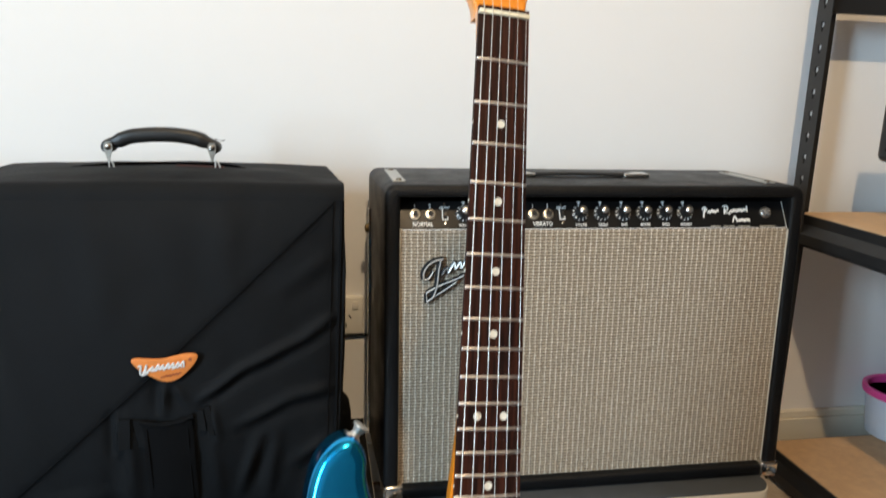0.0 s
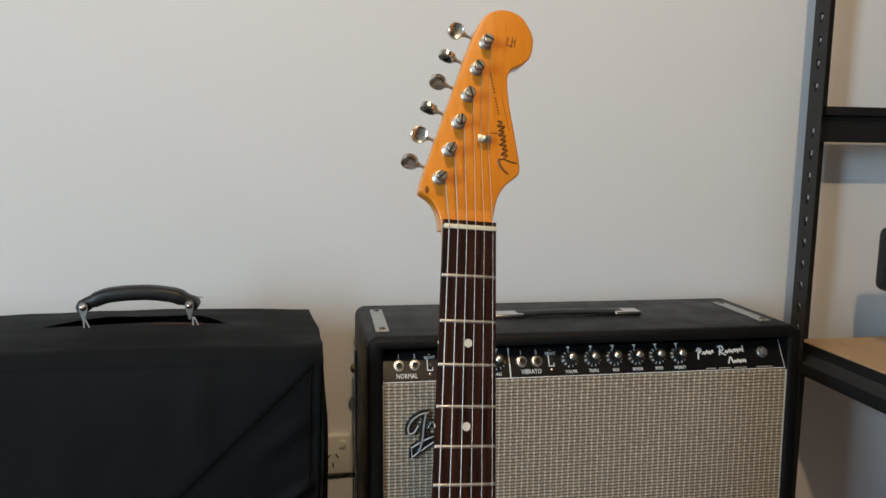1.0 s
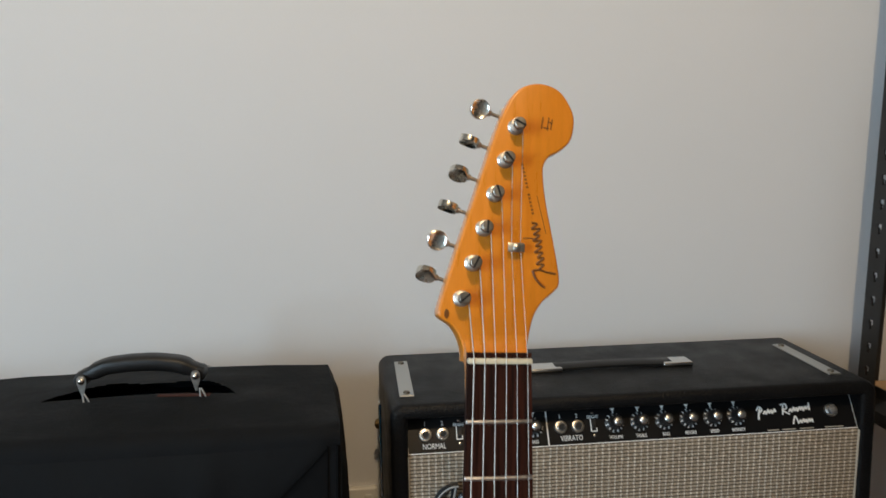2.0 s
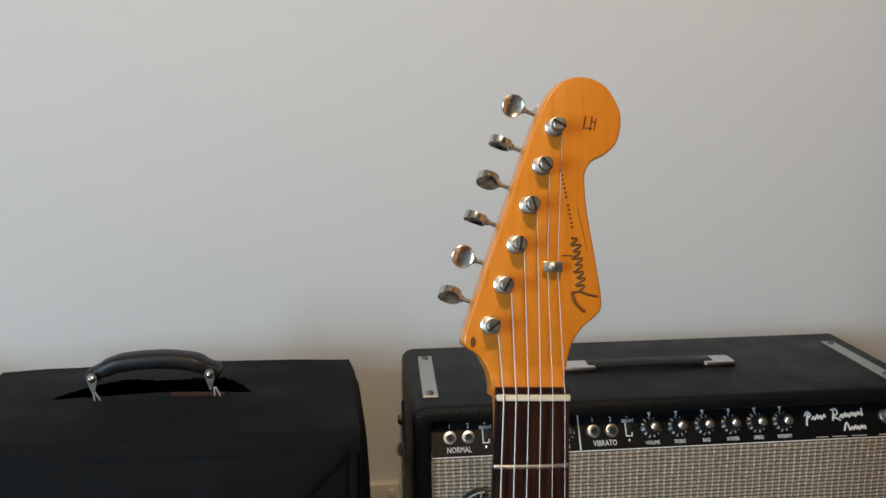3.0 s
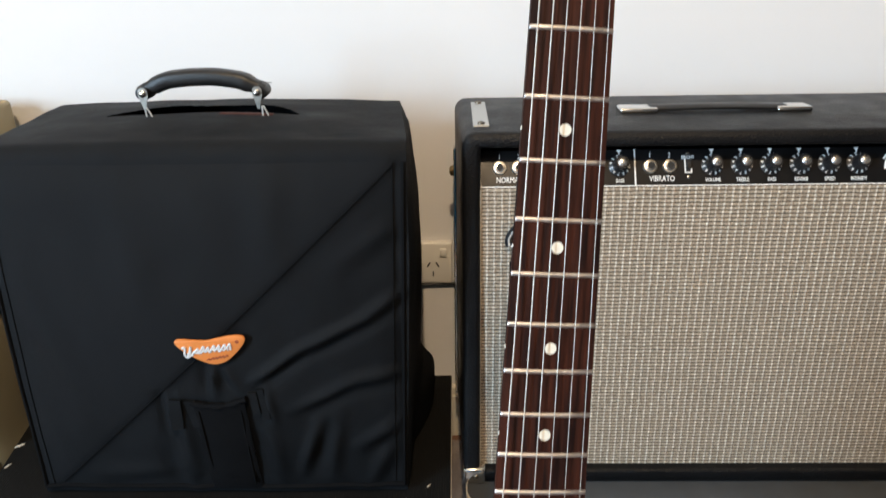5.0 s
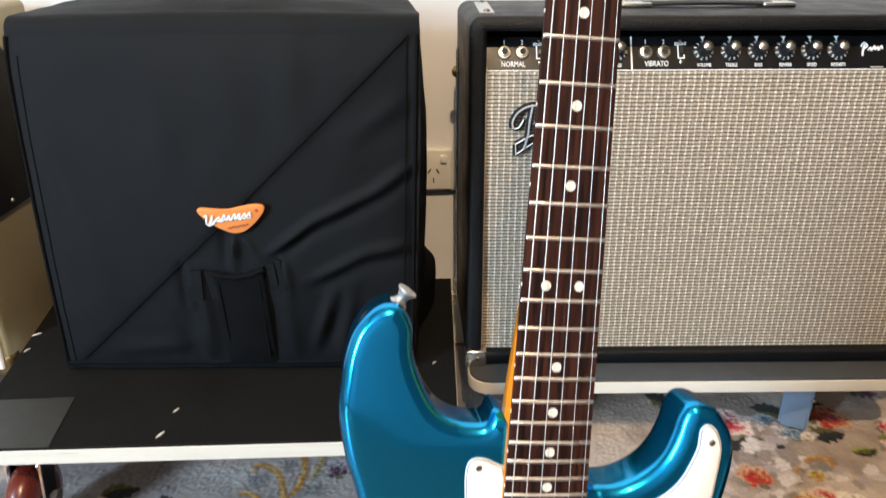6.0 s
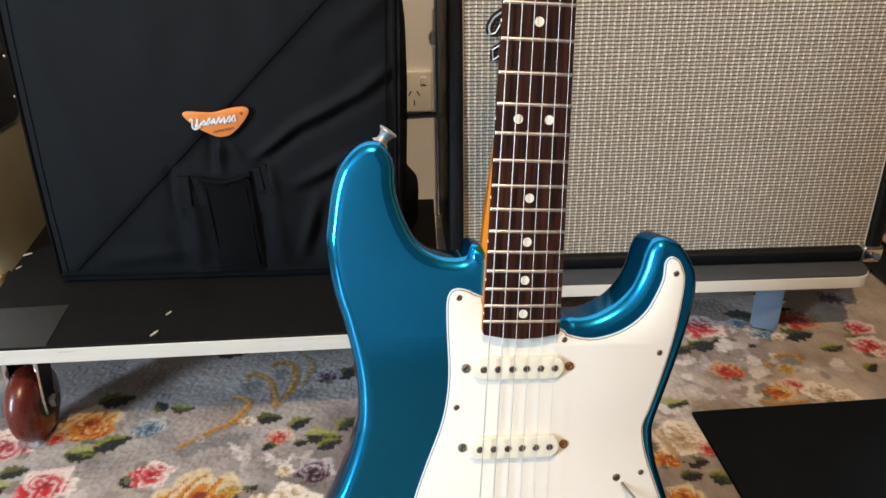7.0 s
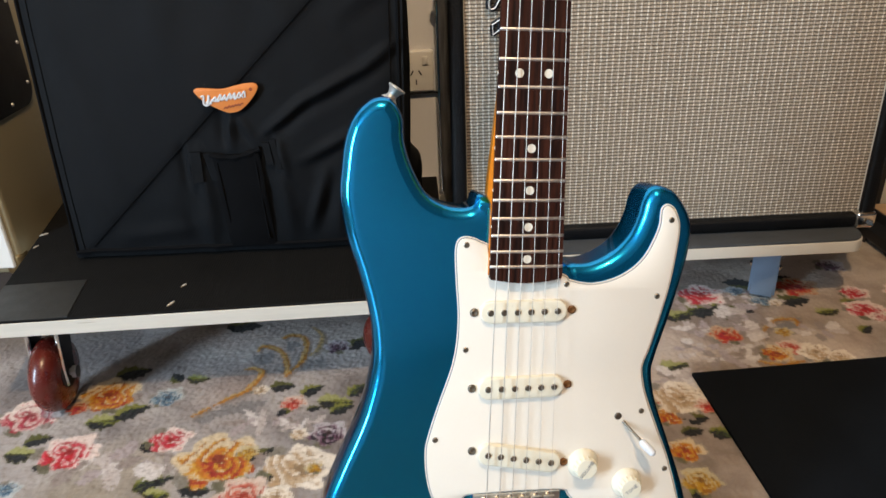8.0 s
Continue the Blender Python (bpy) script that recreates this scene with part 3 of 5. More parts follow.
for pts, r in ((((0.002, 0.004), (0.006, 0.009), (0.010, 0.005), (0.004, 0.000)), 0.0011), (((0.007, 0.007), (0.004, -0.002), (0.003, -0.008)), 0.0012), (uneven(0.011, 0.001, 0.029, 0.002, 4, 0.0036), 0.0010), (((0.037, 0.010), (0.044, 0.011), (0.045, 0.005), (0.039, 0.003), (0.048, -0.003)), 0.0012), (((0.041, 0.010), (0.038, -0.003)), 0.0011), (uneven(0.048, 0.002, 0.078, 0.004, 7, 0.0038), 0.0010), (((0.078, 0.011), (0.0775, 0.001)), 0.0010), (((0.050, -0.016), (0.055, -0.006), (0.058, -0.016)), 0.0011), (uneven(0.059, -0.013, 0.079, -0.013, 5, 0.0032), 0.0010)):
    stroke("wavy_mark", pts, r, SM, white_print, panel)
for x0, x1 in ((0.664, 0.680), (0.685, 0.704), (0.710, 0.730), (0.746, 0.772)):
    bm = nbm(); box(bm, x0, x1, 0.0026, 0.0038, 0, 0.0004, m=PM); part("fine_print_bar", bm, grille_frame, panel, smooth=False)
bm = nbm(); lathe(bm, [(0.0088, 0), (0.0088, 0.003), (0.0078, 0.0042)], pm(0.7594, 0.0250), 20); pilot = part("pilot_lamp", bm, strap_metal, amp, "dull metal pilot lamp bezel")
bm = nbm(); lathe(bm, [(0.0070, 0.004), (0.0062, 0.0075), (0.003, 0.0095), (0.0005, 0.0098)], pm(0.7594, 0.0250), 10); part("lens", bm, jewel, pilot, "faceted grey jewel", angle=15)
# chrome badge on the grille, a plain rising zigzag over a bar
gu = Vector((0, 0.0225, 0.4065)).normalized()
GMX = Matrix.Translation((0.206, 1.5685, 0.432)) @ Matrix(((1, 0, 0), (0, gu.y, -gu.z), (0, gu.z, gu.y))).to_4x4()
badge = thing("amplifier_badge", GMX, "chrome and black zigzag badge on the grille cloth", "badge")
for pts, r in ((((0.012, 0.031), (0.0115, 0.040), (0.018, 0.051), (0.029, 0.058), (0.040, 0.060)), 0.0026), (((0.014, 0.030), (0.020, 0.032), (0.026, 0.042)), 0.0018), (((0.036, 0.058), (0.033, 0.040), (0.031, 0.020), (0.026, 0.004)), 0.0026), (uneven(0.040, 0.041, 0.108, 0.066, 7, 0.0085), 0.0016), (((0.016, 0.010), (0.034, 0.020), (0.06, 0.030), (0.09, 0.045), (0.112, 0.058)), 0.0019), (((0.017, -0.003), (0.032, 0.007), (0.049, 0.018), (0.060, 0.026)), 0.0015), (((0.016, 0.010), (0.017, -0.004)), 0.0016)):
    line = spline([Vector(q) for q in pts], 6, False)
    bm = nbm(); tube(bm, [Vector((p.x, p.y, 0.0022)) for p in line], r + 0.0017, 6); part("black_backing", bm, black_plastic, badge)
    bm = nbm(); tube(bm, [Vector((p.x, p.y, 0.0038 + 0.3 * r)) for p in line], 0.8 * r, 6); part("chrome_stroke", bm, satin_nickel, badge)
# chassis straps on the top
for x0, x1 in ((0.176, 0.195), (0.765, 0.783)):
    bm = nbm(); box(bm, x0, x1, 1.606, 1.745, AZ1 - 0.001, AZ1 + 0.0018, 0.0008, 1)
    st = part("chassis_strap", bm, strap_metal, amp, "dull metal strap on the top")
    for y in (1.616, 1.735):
        bm = nbm(); lathe(bm, [(0.0045, 0), (0.004, 0.002), (0.0015, 0.003)], Matrix.Translation(((x0 + x1) / 2, y, AZ1 + 0.0018)), 12); part("screw", bm, screw_metal, st)
# strap handle
for x0, x1 in ((0.361, 0.409), (0.556, 0.600)):
    bm = nbm(); box(bm, x0, x1, 1.668, 1.696, AZ1 - 0.001, AZ1 + 0.0065, 0.003, 3); part("handle_cap", bm, chrome, amp, "chrome handle end cap")
bm = nbm()
arch = [(0.40 + 0.17 * i / 12, 1.683, AZ1 + 0.0035 + 0.0015 * math.sin(math.pi * i / 12)) for i in range(13)]
rings(bm, [[Vector((x, y + dy, z + dz)) for dy, dz in ((-0.012, -0.002), (0.012, -0.002), (0.012, 0.001), (0.008, 0.0035), (-0.008, 0.0035), (-0.012, 0.001))] for x, y, z in arch])
part("handle_strap", bm, leather, amp, "black strap handle")
# metal corners, tilt-back leg
for x, s in ((AX0, 1), (AX1, -1)):
    for z, sz in ((AZ0, 1),):
        bm = nbm(); box(bm, min(x - s * 0.0015, x + s * 0.030), max(x - s * 0.0015, x + s * 0.030), 1.5485, 1.575, z - 0.0005, z + 0.026, 0.005, 3)
        cp = part("corner_cap", bm, chrome, amp, "chrome corner cap")
        bm = nbm(); lathe(bm, [(0.0035, 0), (0.002, 0.0015)], Matrix.Translation((x + s * 0.017, 1.5485, z + 0.014)) @ pose(0, 0, 0, 90), 10); part("screw", bm, screw_metal, cp)
for x, s in ((AX0 - 0.0065, -1), (AX1, 1)):
    bm = nbm(); box(bm, min(x, x + s * 0.004), max(x, x + s * 0.004), 1.748, 1.767, 0.13, 0.535, 0.0012, 1); leg = part("tilt_leg", bm, chrome, amp, "chrome tilt-back leg on the side")
    bm = nbm(); lathe(bm, [(0.008, 0), (0.007, 0.004), (0.003, 0.006)], Matrix.Translation((x + s * 0.004, 1.757, 0.50)) @ pose(0, 0, 0, 0, 90 * s, 0), 12); part("pivot_screw", bm, brass, leg)

# ---- the covered amplifier ----
CX0, CX1, CYF, CYB, CZ0, CZ1 = -0.373, 0.090, 1.492, 1.726, 0.1535, 0.607
cov = thing("covered_amplifier", (-0.137, 1.61, 0.1532), "amplifier under a black nylon dust cover with leather carry handle", "amplifier")
# folds of the front cloth: from, to, width, height
FOLDS = (((-0.078, 0.338), (-0.029, 0.373), 0.0065, 0.0075), ((-0.029, 0.373), (0.050, 0.410), 0.0075, 0.0075), ((0.050, 0.410), (0.088, 0.436), 0.008, 0.006),
         ((-0.03, 0.298), (0.032, 0.328), 0.008, 0.006), ((0.032, 0.328), (0.084, 0.336), 0.009, 0.006), ((-0.035, 0.20), (-0.012, 0.268), 0.008, 0.007), ((-0.002, 0.185), (0.012, 0.27), 0.009, 0.004),
         ((0.04, 0.235), (0.081, 0.264), 0.010, 0.006), ((0.045, 0.17), (0.075, 0.235), 0.010, 0.004), ((-0.122, 0.362), (-0.126, 0.322), 0.006, 0.007), ((-0.112, 0.358), (-0.098, 0.33), 0.006, 0.004),
         ((-0.183, 0.318), (-0.187, 0.262), 0.005, 0.006), ((-0.172, 0.31), (-0.170, 0.20), 0.009, 0.006), ((-0.186, 0.24), (-0.178, 0.17), 0.010, 0.005), ((-0.068, 0.325), (-0.062, 0.28), 0.006, 0.005),
         ((-0.070, 0.27), (-0.064, 0.19), 0.010, 0.004), ((-0.29, 0.19), (-0.20, 0.20), 0.012, 0.003), ((-0.33, 0.50), (-0.29, 0.30), 0.02, 0.003), ((-0.2, 0.56), (-0.19, 0.42), 0.025, 0.003), ((-0.05, 0.57), (-0.04, 0.50), 0.02, 0.003), ((0.03, 0.48), (0.088, 0.52), 0.012, 0.003))
def left_x(z):
    return CX0 + 0.020 * min(max((z - CZ0) / (CZ1 - CZ0), 0.0), 1.0)
def right_x(z):
    return CX1 + 0.013 * min(max(1.4 * (z - CZ0) / (CZ1 - CZ0), 0.0), 1.0)
def front_y(x, z):
    """The cover's front cloth: sag, folds and the seam."""
    u, v = (x - CX0) / (CX1 - CX0), (z - CZ0) / (CZ1 - CZ0)
    su, sv = math.sin(math.pi * min(max(u, 0.0), 1.0)), math.sin(math.pi * min(max(v, 0.0), 1.0))
    y = CYF - 0.026 * sv ** 0.8 * su ** 0.6
    y += 0.010 * max(0.0, (v - 0.86) / 0.14) ** 2
    line = (z - 0.190) - (x + 0.329) * 0.938
    under = 1 / (1 + math.exp(line / 0.004))
    y += 0.0035 * under
    for (ax, az), (bx, bz), w, h in FOLDS:
        dx, dz = bx - ax, bz - az
        size = math.hypot(dx, dz)
        t = ((x - ax) * dx + (z - az) * dz) / size ** 2
        e = ((x - ax) * -dz + (z - az) * dx) / size   # sideways from the fold's line
        over = max(0.0, -t, t - 1.0) * size
        fade = math.exp(-(over / (1.5 * w)) ** 2) * (0.45 + 0.55 * math.sin(math.pi * min(max(t, 0.0), 1.0)))
        y -= h * fade * (math.exp(-(e / w) ** 2) - 0.5 * math.exp(-((e + 1.7 * w) / (1.2 * w)) ** 2))
    y += 0.0022 * (noise.noise(Vector((x * 9, z * 5, 3.1))) + 0.5 * noise.noise(Vector((x * 26, z * 18, 1.2))))
    return y
def cover_shell():
    bm = nbm()
    nx, nz, rows = 150, 150, []
    # one strip over the front, the top and the back
    path = [(0, CZ0 + 0.004 + (CZ1 - CZ0 - 0.022) * i / nz) for i in range(nz + 1)]
    for i in range(7):
        a = math.pi / 2 * i / 6
        path.append((1, a))
    for i in range(1, 43):
        path.append((2, i / 42))
    for i in range(1, 13):
        path.append((3, i / 12))
    for kind, s in path:
        row = []
        for i in range(nx + 1):
            u = i / nx
            tap = {0: 0.0, 1: 0.0, 2: s, 3: 1 - 0.6 * s}[kind]
            zz = s if kind == 0 else CZ1 if kind < 3 else CZ1 - (CZ1 - CZ0) * s
            x = left_x(zz) - 0.018 * tap + (right_x(zz) - left_x(zz) - 0.004 * tap) * u
            sag = 0.010 * math.sin(math.pi * u)
            if kind == 0:
                p = (x, front_y(x, s), s)
            elif kind == 1:
                z1 = CZ1 - 0.018
                y0 = front_y(x, z1)
                p = (x, y0 + 0.018 * (1 - math.cos(s)), z1 + 0.018 * math.sin(s) + 0.004 * math.sin(math.pi * u) * math.sin(s))
            elif kind == 2:
                y0 = front_y(x, CZ1 - 0.018) + 0.018
                y = y0 + (CYB - y0) * s
                p = (x, y, CZ1 + 0.004 * math.sin(math.pi * u) + 0.009 * math.sin(math.pi * s) * math.sin(math.pi * u) + 0.0015 * noise.noise(Vector((x * 14, y * 20, 7))))
            else:
                p = (x, CYB + 0.004, CZ1 - (CZ1 - CZ0 - 0.012) * s)
            row.append(bm.verts.new(p))
        rows.append(row)
    for a, b in zip(rows, rows[1:]):
        for i in range(nx):
            mid = (a[i].co + b[i + 1].co) / 2
            if mid.z > CZ1 - 0.003 and -0.256 < mid.x < -0.028 and 1.602 < mid.y < 1.602 + 0.046 * (1 - abs((mid.x + 0.142) / 0.118) ** 5) + 0.006 * math.sin(60 * mid.x):
                continue   # the opening for the handle
            bm.faces.new((a[i], a[i + 1], b[i + 1], b[i]))
    # the two sides, bulging a little
    for e, sgn in ((0, -1), (nx, 1)):
        prev = None
        nyy = 14
        for k in range(nz + 1):
            z = rows[k][e].co.z
            yf = rows[k][e].co.y
            cols = []
            for j in range(nyy + 1):
                w = j / nyy
                y = yf + (CYB + 0.004 - yf) * w
                bulge = (0.009 * math.sin(math.pi * min(1, w * 0.75)) * (0.35 + 0.65 * math.sin(math.pi * (0.1 + 0.8 * (z - CZ0) / (CZ1 - CZ0)))) + 0.003 * noise.noise(Vector((y * 22, z * 9, sgn)))) if 0 < j else 0
                vv = (z - CZ0) / (CZ1 - CZ0)
                lump = 0.022 * max(0.0, min(1.0, (w - 0.45) / 0.3)) / (1 + math.exp((z - 0.222) / 0.006)) if sgn > 0 else 0.0
                cols.append(rows[k][e] if j == 0 else bm.verts.new((rows[k][e].co.x + lump + sgn * (bulge * (1.0 if sgn > 0 else 0.5) + (-0.020 if sgn > 0 else 0.018) * w * vv ** 3), y, z)))
            if prev:
                for j in range(nyy):
                    bm.faces.new((prev[j], prev[j + 1], cols[j + 1], cols[j]) if sgn > 0 else (cols[j], cols[j + 1], prev[j + 1], prev[j]))
            prev = cols
        top = prev
        # close up to the top strip
        edge = [r[e] for r in rows[nz + 1:nz + 1 + 7 + 42]]
        for j in range(nyy):
            a, b = top[j], top[j + 1]
            i0, i1 = int(j / nyy * (len(edge) - 1)), int((j + 1) / nyy * (len(edge) - 1))
            ring = [a] + edge[i0:i1 + 1] + [b]
            uniq = list(dict.fromkeys(ring))
            if len(uniq) > 2:
                bm.faces.new(uniq)
    return bm
part("cover", cover_shell(), nylon, cov, "black woven nylon cover with folds", angle=50)
bm = nbm(); box(bm, CX0 + 0.012, CX1 - 0.012, CYF + 0.02, CYB - 0.01, CZ0, CZ1 - 0.02); part("cabinet", bm, tolex, cov, "hidden cabinet under the cover")
def cloth_line(name, p, q, r, label="", n=40, lift=0.0005, flat=1.0):
    bm = nbm(); tube(bm, [(p[0] + (q[0] - p[0]) * i / n, front_y(p[0] + (q[0] - p[0]) * i / n, p[1] + (q[1] - p[1]) * i / n) - lift, p[1] + (q[1] - p[1]) * i / n) for i in range(n + 1)], r, 6)
    return part(name, bm, webbing, cov, label)
cloth_line("diagonal_piping", (-0.345, 0.175), (0.088, 0.584), 0.0009, "corded seam", 60, 0.0002)
cloth_line("side_binding", (CX1 - 0.003, CZ0 + 0.012), (CX1 + 0.010, CZ1 - 0.02), 0.0026, "bound edge")
cloth_line("side_seam", (CX1 - 0.014, CZ0 + 0.012), (CX1 - 0.001, CZ1 - 0.02), 0.0007, "stitched seam")
cloth_line("side_binding", (CX0 + 0.003, CZ0 + 0.012), (CX0 + 0.021, CZ1 - 0.02), 0.0026, "bound edge")
cloth_line("side_seam", (CX0 + 0.014, CZ0 + 0.012), (CX0 + 0.032, CZ1 - 0.04), 0.0007, "stitched seam")
cloth_line("bottom_hem", (CX0 + 0.003, CZ0 + 0.014), (CX1 - 0.003, CZ0 + 0.014), 0.0036, "bound hem")
# webbing flap
def flap(name, x0, x1, z0, z1, lean, lift, label, cloth=webbing):
    bm = nbm()
    loops = []
    for j in range(13):
        z = z1 + (z0 - z1) * j / 12
        row = []
        for dx, dy in ((0, 0), (0.06, -0.0016), (0.94, -0.0016), (1, 0), (0.94, 0.002), (0.06, 0.002)):
            x = x0 + (x1 - x0) * dx + lean * j / 12
            row.append(Vector((x, front_y((x0 + x1) / 2, z) - lift + dy + 0.003 * noise.noise(Vector((x * 30, z * 30, 2))), z)))
        loops.append(row)
    rings(bm, loops)
    return part(name, bm, cloth, cov, label)
flap("strap", -0.154, -0.092, 0.168, 0.309, 0.001, 0.004, "wide black webbing strap")
flap("strap_tab", -0.181, -0.166, 0.272, 0.314, -0.003, 0.0022, "narrow folded tab", nylon)
flap("strap_tab", -0.164, -0.150, 0.272, 0.312, 0.004, 0.0032, "narrow folded tab", nylon)
flap("strap_tab", -0.088, -0.078, 0.292, 0.322, 0.003, 0.0026, "narrow folded tab", nylon)
flap("strap_tab", -0.078, -0.070, 0.284, 0.326, 0.005, 0.0030, "narrow folded tab", nylon)
bm = nbm(); tube(bm, [(x, front_y(x, z) - 0.0045, z) for x, z in [(-0.156 + 0.066 * k / 10, 0.309 - 0.007 * math.sin(math.pi * k / 10) + 0.006 * k / 10) for k in range(11)]], [0.0030 + 0.0010 * (k % 3) for k in range(11)], 8); part("strap_roll", bm, webbing, cov, "rolled top of the strap")
for x0, z0, x1, z1 in ((-0.148, 0.298, -0.147, 0.18), (-0.098, 0.300, -0.098, 0.18)):
    cloth_line("strap_edge", (x0, z0), (x1, z1), 0.0014, "stitched strap edge", 12, 0.0055)
# orange badge
BM = Matrix.Translation((-0.120, front_y(-0.12, 0.385) - 0.0035, 0.384)) @ pose(0, 0, 0, 90, 0, 3)
shape = spline([Vector(p) for p in ((-0.0392, 0.0095), (-0.0365, 0.0130), (-0.0310, 0.0135), (-0.019, 0.0122), (-0.004, 0.0112), (0.010, 0.0140), (0.022, 0.0162), (0.034, 0.0164), (0.0388, 0.0130), (0.0375, 0.0070), (0.030, -0.0030), (0.020, -0.0125), (0.011, -0.0180), (0.000, -0.0192), (-0.010, -0.0155), (-0.022, -0.0085), (-0.033, 0.0005))], 6)
bm = nbm(); slab(bm, [Vector((p.x, p.y)) for p in shape], 0, 0.0028, 0.001, 2); bm.transform(BM)
bad = part("badge", bm, orange_badge, cov, "orange rubber badge with a silver wavy mark")
WM = BM @ pose(0, 0, 0.0028)
for pts, r in (([(-0.0315, 0.0030), (-0.0280, 0.0035), (-0.0292, -0.0055), (-0.0255, -0.0070), (-0.0215, 0.0045), (-0.0225, -0.0050), (-0.0195, -0.0055)], 0.0013), (uneven(-0.018, -0.0010, 0.0235, 0.0030, 7, 0.0050), 0.0012), (uneven(-0.026, -0.0035, 0.020, 0.0005, 9, 0.0024), 0.0009), ([(-0.0285, -0.0065), (-0.0265, -0.0085), (-0.0225, -0.0070)], 0.0011)):
    stroke("wavy_mark", pts, r, WM, badge_white, bad)
bm = nbm(); lathe(bm, [(0.0024, 0.0027), (0.0019, 0.0031)], BM @ pose(0.0300, 0.0090, 0), 10); part("small_dot", bm, badge_brown, bad)
stroke("small_print_wave", uneven(-0.0055, -0.0125, 0.0185, -0.0085, 6, 0.0017), 0.0006, WM, badge_brown, bad)
# opening in the top with the leather handle
def cover_top(x, y):
    u, s = (x - CX0) / (CX1 - CX0), (y - 1.503) / (CYB - 1.503)
    return CZ1 + (0.004 + 0.009 * math.sin(math.pi * s)) * math.sin(math.pi * u)
bm = nbm()
rings(bm, [[Vector((x, y, cover_top(x, y) + dz)) for y, dz in ((yb - 0.009, -0.002), (yb - 0.008, 0.0004), (yb - 0.006, 0.0010), (yb - 0.001, 0.0010), (yb, 0.0003), (yb, -0.006))] for x, yb in [(-0.118 + 0.062 * k / 16, 1.6020 - 0.001 * math.sin(math.pi * k / 16)) for k in range(17)]])
part("slit_binding", bm, lining, cov, "dark red lining folded out of the opening", angle=60)
bm = nbm()
loops = []
for i in range(25):
    s = i / 24
    x = -0.2075 + 0.1420 * s
    arch = 1 - abs(2 * s - 1) ** 2.6
    z = 0.6440 + 0.0165 * arch + 0.0008 * noise.noise(Vector((x * 60, 2, 1)))
    rr = (0.0112, 0.0098) if 2 < i < 22 else (0.0095, 0.0078)
    tilt = 0.5 * (abs(2 * s - 1) ** 2) * (1 if s < 0.5 else -1)
    loops.append([Vector((x - math.sin(tilt) * rr[1] * math.sin(a), 1.6060 + rr[0] * 1.15 * math.copysign(abs(math.cos(a)) ** 0.6, math.cos(a)), z + math.cos(tilt) * rr[1] * math.copysign(abs(math.sin(a)) ** 0.7, math.sin(a)))) for a in [2 * math.pi * k / 18 for k in range(18)]])
rings(bm, loops)
hd = part("handle", bm, leather, cov, "worn black leather carry handle")
for x, e in ((-0.2040, 1), (-0.0685, -1)):
    bm = nbm()   # a flat bracket that narrows downwards from the pivot
    rings(bm, [[Vector((x + 0.002 * e + w * q, 1.5905 + d, z)) for q, d in ((-1, 0), (1, 0), (1, 0.0016), (-1, 0.0016))] for w, z in ((0.0026, 0.6510), (0.0052, 0.6480), (0.0054, 0.6420), (0.0036, 0.6350), (0.0018, 0.6290), (0.0014, 0.6260))])
    br = part("bracket", bm, screw_grey, hd, "tarnished handle bracket")
    for dx in (-0.0005, 0.0075):
        bm = nbm(); tube(bm, [(x + 0.002 + dx * 0.2, 1.5912, 0.6290), (x + 0.002 + dx * 0.7, 1.5925, 0.620), (x + 0.002 + dx, 1.5950, 0.606)], 0.0010, 8); part("prong", bm, satin_nickel, br, "bright wire prong")
    bm = nbm(); lathe(bm, [(0.0042, 0), (0.0040, 0.0014), (0.0026, 0.0028), (0.0006, 0.0032)], Matrix.Translation((x + 0.002 * e, 1.5904, 0.6445)) @ pose(0, 0, 0, 90), 14); part("pivot_rivet", bm, chrome, br, "domed rivet")
    bm = nbm(); lathe(bm, [(0.007, -0.026), (0.0082, -0.024), (0.0082, -0.002), (0.007, 0.0), (0.001, 0.001)], Matrix.Translation((x, 1.5930, 0.644)) @ pose(0, 0, 0, 90), 18); part("end_cap", bm, leather, hd, "round leather end")

bm = nbm(); tube(bm, [(-0.073, 1.6060, 0.650), (-0.066, 1.6020, 0.6555), (-0.060, 1.5990, 0.654), (-0.054, 1.5960, 0.6545)], 0.0005, 5); part("loose_thread", bm, leather, hd)

# ---- cream cabinet at the far side ----
cab = thing("cream_cabinet", (-0.72, 1.66, 0.115), "cream tolex speaker cabinet with white front and black side panel", "speaker cabinet")
KX1, KYF, KYB, KZ0, KZ1 = -0.490, 1.552, 1.81, 0.105, 0.60
bm = nbm(); box(bm, -0.97, KX1, KYF + 0.006, KYB, KZ0, KZ1, 0.008, 3); part("body", bm, cream_tolex, cab, "cream tolex covered box")
bm = nbm(); box(bm, -0.95, KX1 - 0.009, KYF, KYF + 0.007, KZ0 + 0.012, KZ1 - 0.03, 0.002, 1); part("front", bm, white_grille, cab, "white front cloth")
bm = nbm(); rings(bm, [[Vector((KX1 + h, p.x, p.y)) for p in round_rect(KYF + 0.022, 1.722, 0.328, 0.555, 0.03)] for h in (-0.001, 0.003)]); vent = part("side_panel", bm, black_panel, cab, "black recessed side panel with rivets")
for y, z in ((KYF + 0.05, 0.340), (KYF + 0.10, 0.340), (1.712, 0.36), (1.714, 0.42), (1.714, 0.48)):
    bm = nbm(); lathe(bm, [(0.003, 0), (0.002, 0.002)], Matrix.Translation((KX1 + 0.003, y, z)) @ pose(0, 0, 0, 0, 90, 0), 10); part("rivet", bm, nickel, vent)
